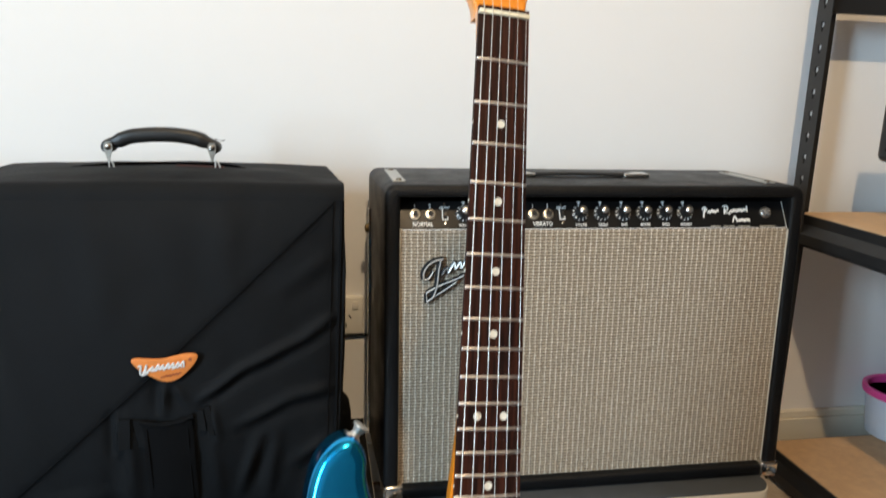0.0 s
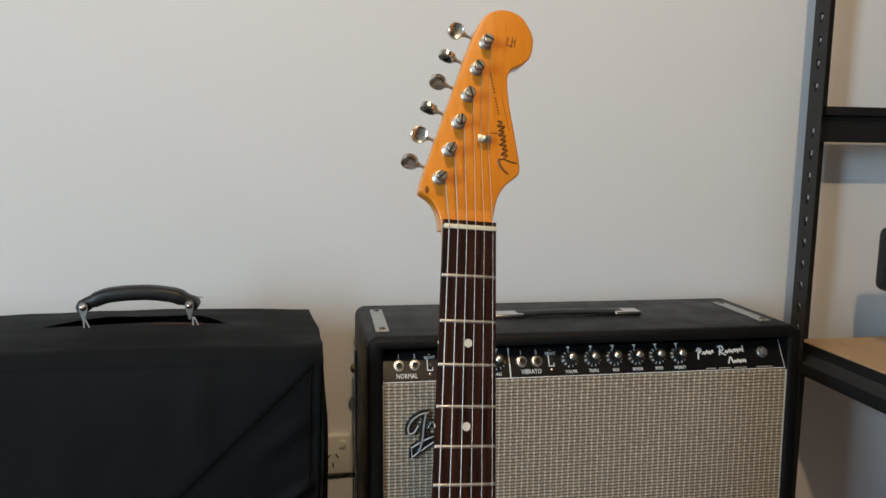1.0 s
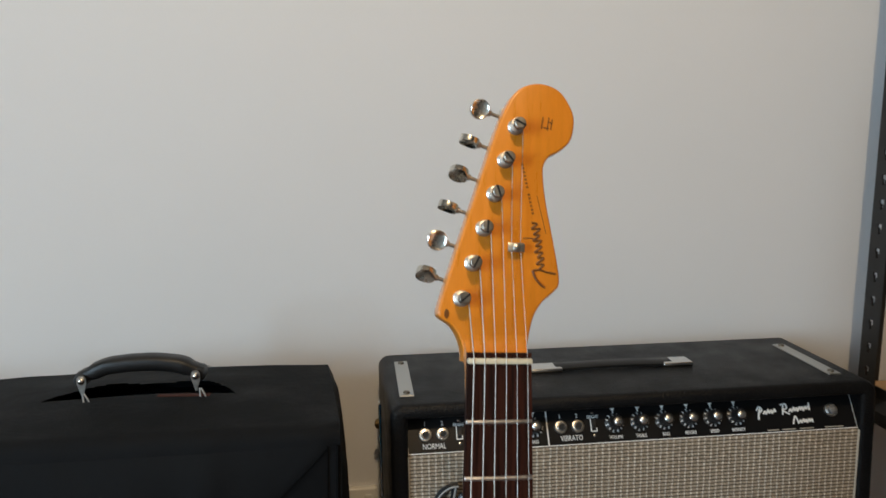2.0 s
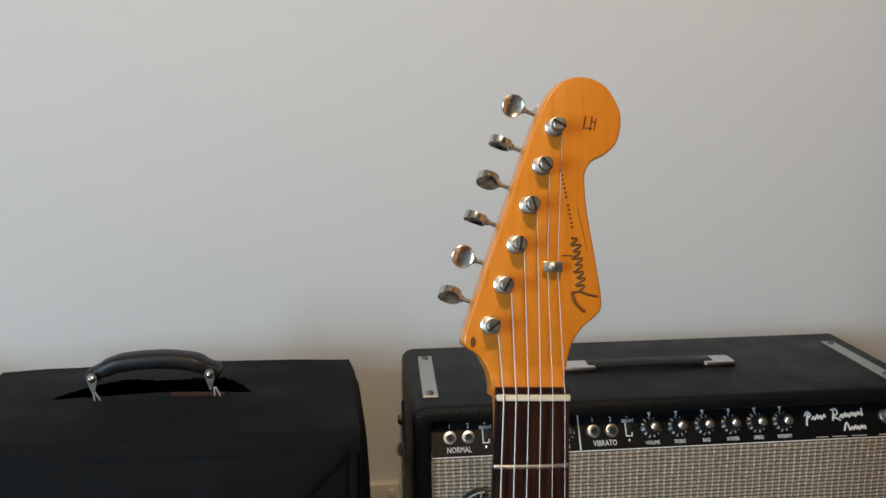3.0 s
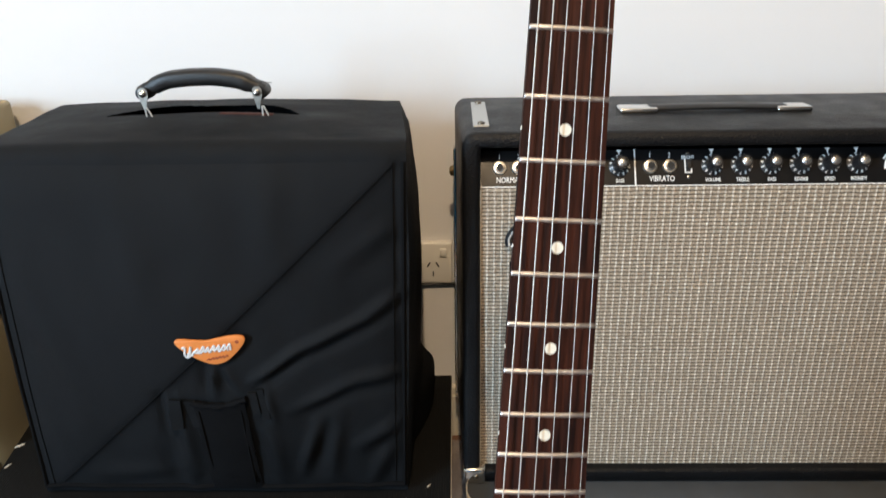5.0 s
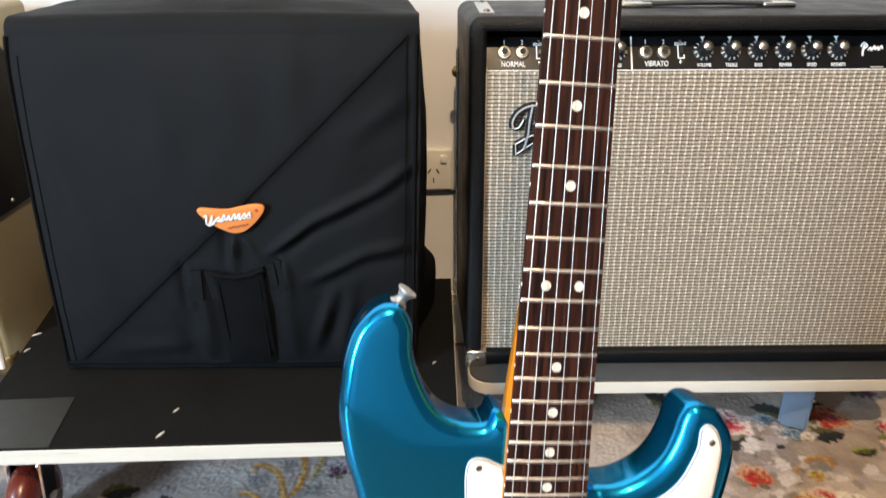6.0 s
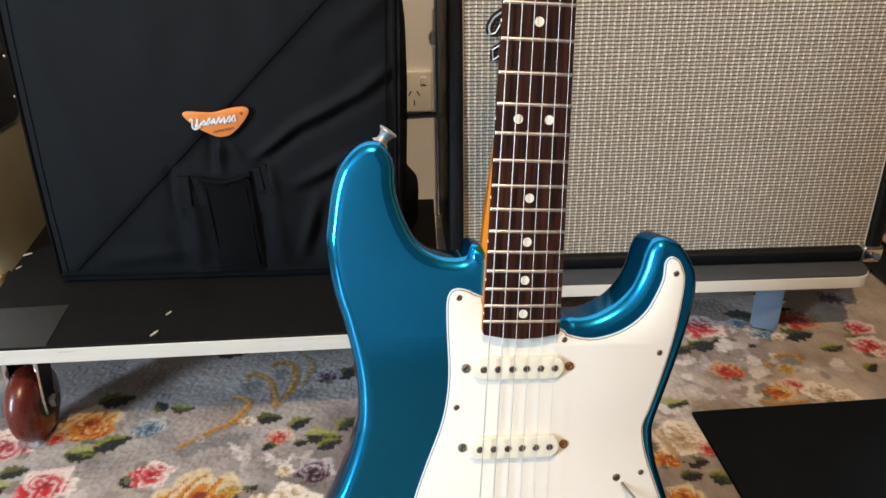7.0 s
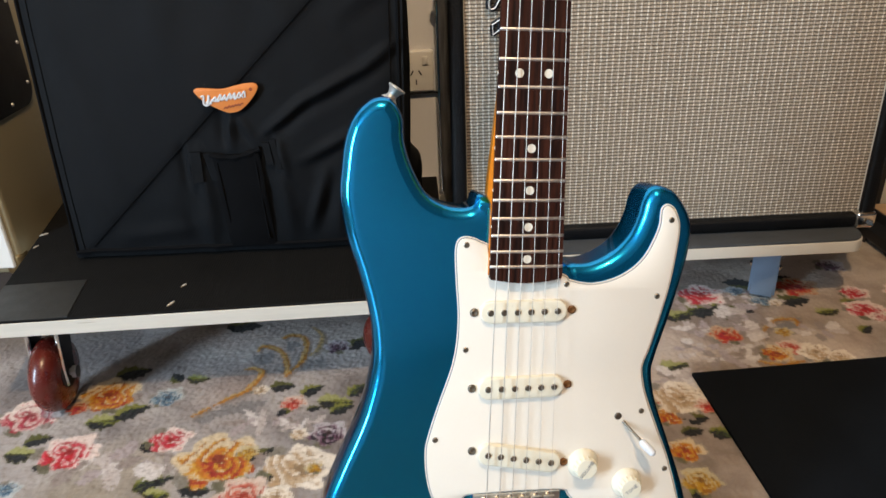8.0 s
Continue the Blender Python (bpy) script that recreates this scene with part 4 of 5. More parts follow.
bm = nbm(); box(bm, KX1 - 0.026, KX1 + 0.0015, KYF + 0.004, KYF + 0.030, KZ0 - 0.001, KZ0 + 0.032, 0.006, 3); part("corner_cap", bm, brass, cab, "tarnished brass corner cap")
bm = nbm(); box(bm, -0.96, -0.53, 1.60, 1.80, -0.006, 0.1045, 0.004, 1); tagged(part("wooden_plinth", bm, dark_wood, None), "low dark wooden plinth under the cream cabinet", "plinth")

# ---- shelving rack ----
rack = thing("shelving_rack", (1.4, 1.55, -0.006), "black metal boltless shelving rack with particle board shelves", "shelving rack")
def flange(bm, m):
    """A perforated strip 36 mm wide with keyhole slots, in the plane of m's x and z."""
    t, L, c = 0.0018, 0.036, 0.0165
    box(bm, 0, c - 0.0045, -t, 0, -0.006, 1.82, m=m)
    box(bm, c + 0.0045, L, -t, 0, -0.006, 1.82, m=m)
    z0 = -0.006
    for k in range(48):
        z = 0.052 + 0.0381 * k
        solid = abs(z - 0.915) < 0.015 or abs(z - 0.505) < 0.015 or z > 1.8
        if not solid:
            box(bm, c - 0.0045, c + 0.0045, -t, 0, z0, z - 0.008, m=m)
            for sx in (-1, 1):
                box(bm, min(c + sx * 0.0022, c + sx * 0.0045), max(c + sx * 0.0022, c + sx * 0.0045), -t, 0, z - 0.008, z, m=m)
            z0 = z + 0.008
    box(bm, c - 0.0045, c + 0.0045, -t, 0, z0, 1.82, m=m)
def rack_post(x, y, sx, sy):
    bm = nbm()
    flange(bm, Matrix.Translation((x, y, 0)) @ Matrix.Diagonal((sx, -sy, 1, 1)))
    flange(bm, Matrix.Translation((x, y + sy * 0.0018, 0)) @ Matrix(((0, -sx, 0, 0), (sy, 0, 0, 0), (0, 0, 1, 0), (0, 0, 0, 1))))
    return part("post", bm, rack_black, rack, "black perforated angle post", smooth=False)
RX0, RX1, RY0, RY1, TIE = 0.93, 1.42, 0.98, 1.765, 0.935
rack_post(RX0, RY1, 1, -1)
rack_post(RX1, RY1, -1, -1); rack_post(RX0, RY0, 1, 1); rack_post(RX1, RY0, -1, 1)
for z in (0.524, 0.932, 0.062, 1.5):
    def beam(m, length, side=1):
        bm = nbm()
        prof = [(0, 0), (0.003, 0), (0.003, -0.017), (0.014, -0.033), (0.014, -0.050), (0.010, -0.056), (0, -0.056)]
        rings(bm, [[m @ Vector((a, -side * b, c)) for b, c in prof] for a in (0, length)])
        part("beam", bm, rack_black, rack, "black pressed steel beam", smooth=False)
    if z == 0.932:   # an open level: the back tie alone
        bm = nbm()
        rings(bm, [[Vector((x, RY1 - 0.004 - q, TIE + c)) for q, c in ((0.016, 0), (0.016, -0.014), (0.003, -0.017), (0.003, -0.023), (0.011, -0.031), (0.011, -0.060), (0, -0.060), (0, 0))] for x in (RX0 + 0.02, RX1 - 0.02)])
        part("beam", bm, rack_black, rack, "black pressed steel beam", smooth=False)
        continue
    beam(pose(RX0 + 0.002, RY1 - 0.004, z) , RX1 - RX0 - 0.004)
    beam(pose(RX1 - 0.002, RY0 + 0.004, z, 0, 0, 180), RX1 - RX0 - 0.004)
    beam(pose(RX0 + 0.014, RY0 + 0.004, z, 0, 0, 90), RY1 - RY0 - 0.008, -1)
    beam(pose(RX1 + 0.002, RY1 - 0.004, z, 0, 0, -90), RY1 - RY0 - 0.008)
    bm = nbm(); box(bm, RX0 + 0.0145, RX1 - 0.004, RY0 + 0.008, RY1 - 0.006, z - 0.014, z + 0.001, 0.001, 1)
    part("shelf_board", bm, board, rack, "particle board shelf", smooth=False)

# ---- things on the rack ----
TUB = Matrix.Translation((1.232, 1.752, 0.0632)) @ Matrix.Diagonal((1.03, 1.03, 0.82, 1.0))
tub = thing("storage_tub", (1.232, 1.752, 0.063), "frosted plastic tub with a bright pink rim", "storage tub")
bm = nbm(); lathe(bm, [(0.052, 0), (0.058, 0.004), (0.068, 0.112), (0.066, 0.112), (0.056, 0.006), (0.001, 0.005)], TUB, 32); part("tub_body", bm, tub_plastic, tub)
bm = nbm(); lathe(bm, [(0.068, 0.106), (0.073, 0.108), (0.0745, 0.116), (0.0735, 0.124), (0.069, 0.126), (0.065, 0.123), (0.065, 0.106)], TUB, 32); part("rim", bm, pink_plastic, tub, "bright pink rim")
drill = thing("cordless_drill", (1.13, 1.66, 0.5252), "black cordless tool standing upright on the shelf", "power tool")
bm = nbm(); box(bm, 1.03, 1.19, 1.63, 1.70, 0.625, 0.735, 0.014, 3); part("motor_housing", bm, black_plastic, drill, "black rounded motor housing")
bm = nbm(); box(bm, 1.105, 1.15, 1.645, 1.685, 0.585, 0.665, 0.012, 3); part("grip", bm, black_plastic, drill)
bm = nbm(); box(bm, 1.085, 1.175, 1.63, 1.70, 0.5253, 0.59, 0.008, 2); part("battery", bm, black_plastic, drill)

# ---- rug ----
RUG_X0, RUG_X1, RUG_Y0, RUG_Y1, CELL = -0.92, 1.16, 0.5, 1.80, 0.0024
def paint_rug():
    """The woven pattern: roses, leaves and scrolls, one colour a tuft."""
    rng = np.random.RandomState(4)
    nx, ny = int((RUG_X1 - RUG_X0) / CELL), int((RUG_Y1 - RUG_Y0) / CELL)
    X, Y = np.meshgrid(RUG_X0 + (np.arange(nx) + 0.5) * CELL, RUG_Y0 + (np.arange(ny) + 0.5) * CELL)
    def field(scale, seed):
        r = np.random.RandomState(seed)
        out = np.zeros_like(X)
        for o in range(4):
            for _ in range(5):
                a, k, p = r.rand() * 6.28, scale * 2 ** o * (0.6 + 0.8 * r.rand()), r.rand() * 6.28
                out += np.sin((X * np.cos(a) + Y * np.sin(a)) * k + p) / 2 ** o / 5
        return out
    f1, f2, f3 = field(14, 1), field(45, 2), field(190, 3)
    side = np.clip((X - 0.05) / 0.5 + 0.5 * f1, 0, 1)[..., None]
    g = np.clip(0.55 + 0.8 * f1 + 0.65 * f2 + 0.15 * f3 + 0.05 * rng.randn(ny, nx), 0, 1)[..., None]
    C = (np.array((0.20, 0.18, 0.175)) * (1 - g) + np.array((0.39, 0.36, 0.345)) * g) * (1 - side) + (np.array((0.25, 0.20, 0.165)) * (1 - g) + np.array((0.47, 0.40, 0.345)) * g) * side
    for seed, colour, share in ((6, (0.33, 0.24, 0.20), 0.9), (8, (0.27, 0.22, 0.14), 0.8), (12, (0.24, 0.26, 0.28), 0.7)):
        k = np.clip(field(11, seed) - 0.2, 0, 1)[..., None] * share
        C = C * (1 - k) + np.array(colour) * k * (0.7 + 0.5 * g)
    def window(x, y, r):
        x0, y0 = int((x - r - RUG_X0) / CELL), int((y - r - RUG_Y0) / CELL)
        n = int(2 * r / CELL) + 2
        return slice(max(y0, 0), max(y0 + n, 0)), slice(max(x0, 0), max(x0 + n, 0))
    def lay(w, mask, colour):
        C[w][mask] = np.array(colour) * (0.93 + 0.14 * rng.rand(mask.sum(), 1))
    def blob(x, y, rx, ry, turn, colour, rough=0.3):
        w = window(x, y, 1.7 * max(rx, ry))
        c, s = math.cos(turn), math.sin(turn)
        u, v = ((X[w] - x) * c + (Y[w] - y) * s) / rx, (-(X[w] - x) * s + (Y[w] - y) * c) / ry
        lay(w, np.hypot(u, v) + rough * f3[w] + 0.5 * rough * f2[w] + 0.07 * rng.randn(*u.shape) < 1, colour)
    def sweep(pts, width, colour, rough=0.4):
        line = spline([Vector(p) for p in pts], 8, False)
        for i, p in enumerate(line):
            k = width * (0.25 + 0.75 * math.sin(math.pi * (0.1 + 0.8 * i / len(line))))
            blob(p.x, p.y, k, k, 0, colour, rough)
    def crescent(x, y, r, a, span, width, colour):
        sweep([(x + r * math.cos(a + span * (k / 4 - 0.5)), y + r * math.sin(a + span * (k / 4 - 0.5))) for k in range(5)], width, colour, 0.25)
    def leaf(x, y, length, turn, hue=0):
        """A serrated leaf, one half darker than the other."""
        c, sn = math.cos(radians(turn)), math.sin(radians(turn))
        dark, mid, pale = (((0.016, 0.018, 0.014), (0.085, 0.095, 0.024), (0.20, 0.20, 0.07)), ((0.009, 0.010, 0.012), (0.03, 0.034, 0.02), (0.11, 0.11, 0.04)), ((0.05, 0.05, 0.02), (0.16, 0.17, 0.05), (0.31, 0.31, 0.14)))[hue % 3]
        w = window(x + 0.5 * c * length, y + 0.5 * sn * length, 0.8 * length)
        u, v = ((X[w] - x) * c + (Y[w] - y) * sn) / length, (-(X[w] - x) * sn + (Y[w] - y) * c) / length
        v = v - 0.10 * np.sin(3.0 * u + hue)
        half = 0.35 * np.sin(np.pi * np.clip(u, 0, 1) ** 0.75) * (1 + 0.17 * np.sin(26 * u + 5 * np.sign(v) + hue)) + 0.05 * f3[w]
        inside = (u > 0) & (u < 1) & (np.abs(v) < half)
        grain = f3[w] + 0.35 * rng.randn(*u.shape) + 1.2 * f2[w]
        lay(w, inside, mid)
        lay(w, inside & (v < -0.02 + 0.10 * grain), dark)
        lay(w, inside & (v > 0.07 - 0.08 * grain) & (u < 0.85), pale)
        lay(w, inside & (np.abs(v) < 0.025), dark)
    def rose(x, y, r, pal, turn=0.0):
        """A cabbage rose: lobed edge and petals that wind inwards, lighter to one side."""
        deep = tuple(0.55 * a + 0.45 * q for a, q in zip(pal[0], (0.10, 0.08, 0.06)))
        w = window(x, y, 1.5 * r)
        u, v = (X[w] - x) / r, (Y[w] - y) / (0.88 * r)
        rho, th = np.hypot(u, v), np.arctan2(v, u)
        edge = 0.93 + 0.11 * np.sin(5 * th + 3 * turn) + 0.06 * np.sin(9 * th + turn) + 0.10 * f3[w]
        wind = 2.5 * rho + 0.5 * np.sin(2 * th + turn + 3.2 * rho) + 0.35 * np.sin(3 * th - 2 * turn) + 0.25 * f2[w]
        step = wind - np.floor(wind)
        lit = 0.5 + 0.5 * np.cos(th - turn - 2.4)
        value = 0.62 * step + 0.50 * lit * np.clip(rho * 1.3, 0, 1) - 0.06 + 0.10 * f3[w] + 0.08 * rng.randn(*u.shape)
        for k in range(3):   # faded foliage round the flower
            a = turn + 4.4 + 1.1 * k
            blob(x + 1.02 * r * math.cos(a), y + 0.9 * r * math.sin(a), r * 0.30, r * 0.18, a + 1.3, ((0.22, 0.20, 0.17), (0.15, 0.14, 0.10), (0.26, 0.22, 0.20))[k % 3], 0.5)
        inside = rho < edge
        lay(w, inside, pal[0])
        lay(w, inside & (value > 0.22), pal[1])
        lay(w, inside & (value > 0.42), pal[2])
        lay(w, inside & (value > 0.58), pal[3])
        lay(w, inside & (rho > edge - 0.16) & (lit > 0.35), pal[3])
        lay(w, (rho < 0.16 + 0.08 * f3[w]) | (inside & (step < 0.10) & (rho < 0.75)), deep)
    pals = {"p": ((0.36, 0.05, 0.07), (0.50, 0.22, 0.22), (0.58, 0.44, 0.40), (0.66, 0.56, 0.51)),
            "r": ((0.42, 0.015, 0.03), (0.50, 0.07, 0.09), (0.58, 0.38, 0.36), (0.66, 0.55, 0.51)),
            "o": ((0.34, 0.03, 0.015), (0.42, 0.07, 0.03), (0.48, 0.17, 0.10), (0.46, 0.33, 0.22)),
            "c": ((0.40, 0.04, 0.03), (0.50, 0.15, 0.11), (0.54, 0.30, 0.24), (0.57, 0.45, 0.38)),
            "g": ((0.32, 0.06, 0.008), (0.46, 0.17, 0.02), (0.50, 0.28, 0.07), (0.56, 0.46, 0.32)),
            "y": ((0.28, 0.13, 0.02), (0.42, 0.25, 0.05), (0.46, 0.34, 0.14), (0.46, 0.40, 0.27)),
            "i": ((0.40, 0.28, 0.17), (0.47, 0.36, 0.25), (0.60, 0.53, 0.44), (0.68, 0.62, 0.54)),
            "m": ((0.03, 0.02, 0.03), (0.14, 0.08, 0.11), (0.27, 0.21, 0.24), (0.42, 0.40, 0.42)),
            "b": ((0.05, 0.08, 0.12), (0.12, 0.19, 0.26), (0.26, 0.33, 0.37), (0.42, 0.44, 0.44))}
    scrolls = (((-0.197, 1.327), (-0.159, 1.360), (-0.137, 1.376), (-0.125, 1.402), (-0.124, 1.418), (-0.134, 1.427), (-0.147, 1.426)), ((-0.087, 1.404), (-0.088, 1.429), (-0.099, 1.459), (-0.116, 1.478), (-0.134, 1.484), (-0.137, 1.471)),
               ((-0.085, 1.409), (-0.069, 1.442), (-0.067, 1.478), (-0.077, 1.504), (-0.093, 1.511), (-0.105, 1.503)), ((-0.057, 1.452), (-0.046, 1.476), (-0.047, 1.507), (-0.062, 1.529)), ((0.609, 1.435), (0.627, 1.464), (0.653, 1.485), (0.678, 1.482), (0.677, 1.466)), ((0.58, 1.381), (0.604, 1.372), (0.638, 1.376)))
    for x, y, rx, ry in ((-0.122, 1.455, 0.014, 0.016), (-0.086, 1.485, 0.012, 0.014), (-0.06, 1.43, 0.03, 0.012), (-0.15, 1.335, 0.05, 0.012), (0.66, 1.47, 0.02, 0.012)):
        blob(x, y, rx, ry, 0.3, (0.22, 0.21, 0.21), 0.8)   # faint shade behind the scrolls
    for k, pts in enumerate(scrolls):
        sweep([(x + 0.004, y - 0.004) for x, y in pts], 0.0046, (0.24, 0.20, 0.17))
        sweep(pts, 0.0046, (0.36, 0.17, 0.045) if k != 3 else (0.27, 0.22, 0.14))
        sweep([(x - 0.002, y + 0.002) for x, y in pts], 0.0022, (0.44, 0.30, 0.13))
    leaves = ((-0.413, 1.267, 0.045, 13, 2), (-0.398, 1.286, 0.036, 28, 1), (-0.368, 1.245, 0.024, 5, 1), (-0.334, 1.319, 0.048, 20, 2), (-0.302, 1.333, 0.048, 22, 0), (-0.230, 1.407, 0.028, 143, 1), (-0.227, 1.407, 0.034, 9, 2), (-0.200, 1.536, 0.056, 11, 1), (-0.234, 1.199, 0.046, 21, 0), (-0.219, 1.188, 0.034, 7, 2), (-0.107, 1.235, 0.036, 43, 1), (-0.180, 1.192, 0.038, 3, 1), (-0.105, 1.375, 0.036, 17, 1))
    leaves += ((-0.061, 1.359, 0.037, 30, 0), (-0.037, 1.340, 0.050, 5, 2), (0.005, 1.351, 0.036, 45, 0), (-0.081, 1.335, 0.030, -82, 1), (-0.048, 1.326, 0.020, 21, 1), (-0.017, 1.318, 0.034, 23, 0), (-0.003, 1.462, 0.046, 48, 1), (-0.121, 1.192, 0.036, 20, 1), (-0.137, 1.206, 0.036, 10, 2), (-0.083, 1.213, 0.028, -35, 0), (-0.33, 1.42, 0.05, 25, 1), (-0.25, 1.275, 0.03, -20, 1))
    leaves += ((0.522, 1.514, 0.070, 13, 0), (0.482, 1.500, 0.056, 28, 2), (0.475, 1.525, 0.04, -30, 2), (0.430, 1.265, 0.036, 10, 1), (0.455, 1.245, 0.034, -30, 0), (0.440, 1.378, 0.04, 12, 2), (0.578, 1.492, 0.036, 35, 0), (0.593, 1.507, 0.045, 24, 1), (0.681, 1.526, 0.055, 23, 1), (0.723, 1.494, 0.038, 21, 2), (0.760, 1.437, 0.030, 36, 0), (0.445, 1.373, 0.038, 28, 2), (0.664, 1.602, 0.050, 179, 1), (0.773, 1.517, 0.034, 18, 0), (0.423, 1.240, 0.028, 21, 1), (0.397, 1.141, 0.034, 25, 0), (0.738, 1.604, 0.031, 155, 1), (0.50, 1.62, 0.05, 150, 1), (0.05, 1.20, 0.05, 120, 2), (0.88, 1.50, 0.04, 40, 0))
    for x, y, length, turn, hue in leaves:
        leaf(x, y, length, turn, hue)
    roses = ((-0.415, 1.348, 0.040, "p"), (-0.334, 1.271, 0.037, "r"), (-0.380, 1.211, 0.016, "b"), (-0.325, 1.384, 0.042, "g"), (-0.358, 1.358, 0.016, "o"), (-0.242, 1.372, 0.023, "b"), (-0.212, 1.283, 0.027, "r"), (-0.146, 1.244, 0.052, "g"), (-0.110, 1.253, 0.014, "y"), (-0.068, 1.345, 0.018, "c"), (-0.116, 1.376, 0.013, "i"), (-0.021, 1.474, 0.020, "m"), (-0.016, 1.280, 0.026, "m"), (-0.052, 1.281, 0.012, "i"), (-0.044, 1.221, 0.044, "i"), (-0.027, 1.220, 0.011, "y"), (-0.103, 1.183, 0.034, "c"), (-0.064, 1.178, 0.020, "i"))
    roses += ((0.568, 1.569, 0.039, "r"), (0.625, 1.577, 0.016, "b"), (0.658, 1.546, 0.022, "b"), (0.673, 1.534, 0.012, "i"), (0.732, 1.580, 0.036, "o"), (0.558, 1.453, 0.026, "o"), (0.648, 1.452, 0.014, "y"), (0.640, 1.412, 0.022, "c"), (0.614, 1.398, 0.024, "g"), (0.668, 1.396, 0.026, "i"), (0.697, 1.383, 0.020, "i"), (0.802, 1.503, 0.032, "r"), (0.814, 1.552, 0.024, "r"), (0.809, 1.479, 0.015, "p"), (0.412, 1.320, 0.020, "r"), (0.419, 1.279, 0.022, "g"), (0.446, 1.311, 0.040, "i"), (0.470, 1.292, 0.016, "c"), (0.416, 1.165, 0.024, "y"), (0.416, 1.215, 0.022, "g"), (0.824, 1.647, 0.025, "m"), (0.89, 1.55, 0.03, "r"), (0.86, 1.41, 0.035, "g"))
    for k, (x, y, rx, ry) in enumerate(((0.612, 1.482, 0.035, 0.02), (0.62, 1.565, 0.03, 0.012), (0.655, 1.54, 0.03, 0.012), (0.60, 1.49, 0.035, 0.05), (0.585, 1.42, 0.04, 0.03), (0.53, 1.47, 0.035, 0.02), (0.50, 1.42, 0.03, 0.025), (0.54, 1.39, 0.05, 0.015), (0.46, 1.355, 0.04, 0.02), (0.70, 1.45, 0.04, 0.02), (-0.10, 1.31, 0.05, 0.014), (-0.20, 1.235, 0.035, 0.018), (-0.28, 1.24, 0.05, 0.03), (-0.05, 1.30, 0.03, 0.012), (0.52, 1.545, 0.03, 0.02))):
        for q in range(9):   # faded blossom, a drift of small pale and dusky touches
            a, d = 2.4 * q + k, math.sqrt((q + 0.5) / 9)
            blob(x + rx * d * math.cos(a), y + ry * d * math.sin(a), 0.30 * rx, 0.34 * ry, a, ((0.56, 0.52, 0.50), (0.45, 0.40, 0.38), (0.36, 0.31, 0.31), (0.28, 0.24, 0.22))[(q + k) % 4], 0.7)
    for i, (x, y, r, p) in enumerate(roses):
        rose(x, y, r, pals[p], (5.3, 5.0, 4.2, 5.8)[i % 4])
    # the repeat beyond
    for x in np.arange(-0.85, 1.15, 0.21):
        for y in (0.56, 0.74, 0.92, 1.05):
            leaf(x + 0.06, y + 0.02, 0.06, rng.rand() * 360, rng.randint(3))
            rose(x + 0.05 * rng.randn(), y + 0.03 * rng.randn(), 0.042, pals["prgicb"[rng.randint(6)]], rng.rand() * 6)
    # neighbouring tufts blend a little
    for _ in range(2):
        C[1:-1, 1:-1] = 0.70 * C[1:-1, 1:-1] + 0.075 * (C[2:, 1:-1] + C[:-2, 1:-1] + C[1:-1, 2:] + C[1:-1, :-2])
    C = np.clip(0.96 * (0.30 + 1.18 * (C - 0.30)), 0.006, 0.9)
    return C, nx, ny
def rug_mesh():
    C, nx, ny = paint_rug()
    gx, gy = np.meshgrid(RUG_X0 + np.arange(nx + 1) * CELL, RUG_Y0 + np.arange(ny + 1) * CELL)
    rng = np.random.RandomState(9)
    co = np.stack([gx, gy, 0.0006 * rng.randn(ny + 1, nx + 1)], -1).reshape(-1, 3)
    idx = np.arange((nx + 1) * (ny + 1)).reshape(ny + 1, nx + 1)
    quads = np.stack([idx[:-1, :-1], idx[:-1, 1:], idx[1:, 1:], idx[1:, :-1]], -1).reshape(-1, 4)
    me = bpy.data.meshes.new("rug")
    me.vertices.add(len(co)); me.vertices.foreach_set("co", co.ravel())
    me.loops.add(quads.size); me.loops.foreach_set("vertex_index", quads.ravel().astype(np.int32))
    me.polygons.add(len(quads)); me.polygons.foreach_set("loop_start", np.arange(0, quads.size, 4, dtype=np.int32))
    me.update(calc_edges=True)
    at = me.attributes.new("tuft", "FLOAT_COLOR", "FACE")
    at.data.foreach_set("color", np.concatenate([C.reshape(-1, 3), np.ones((nx * ny, 1))], 1).astype(np.float32).ravel())
    return me
wool = Mat("rug_wool", (0.4, 0.4, 0.4), 0.95, var=0.1, scale=500, bump=0.5, fine=1500, sheen=0.1)
tuft = wool.t.nodes.new("ShaderNodeAttribute"); tuft.attribute_name = "tuft"
fade = wool.t.nodes.new("ShaderNodeMix"); fade.data_type, fade.blend_type = "RGBA", "MULTIPLY"; fade.inputs[0].default_value = 1.0
wool.link(tuft.outputs["Color"], fade.inputs[6]); wool.link(wool.mix(wool.noise(500, 2), (0.88, 0.88, 0.88, 1), (1.1, 1.1, 1.1, 1)), fade.inputs[7])
wool.recolour(fade.outputs[2])
rug = tagged(mesh_part("rug", rug_mesh(), wool.m, None, smooth=False), "grey wool rug woven with pink and gold roses", "rug")
bm = nbm(); box(bm, RUG_X0, RUG_X1, RUG_Y0, RUG_Y1, -0.0058, -0.0025); part("backing", bm, felt_grey, rug)
bm = nbm(); rings(bm, [[Vector((x, y, z)) for x, y in ((0.474, 1.356), (0.4815, 1.10), (0.492, 0.72), (1.12, 0.75), (1.10, 1.386))] for z in (0.001, 0.0055)])
tagged(part("floor_mat", bm, black_mat, None, smooth=False), "plain black felt mat lying on the rug", "floor mat")

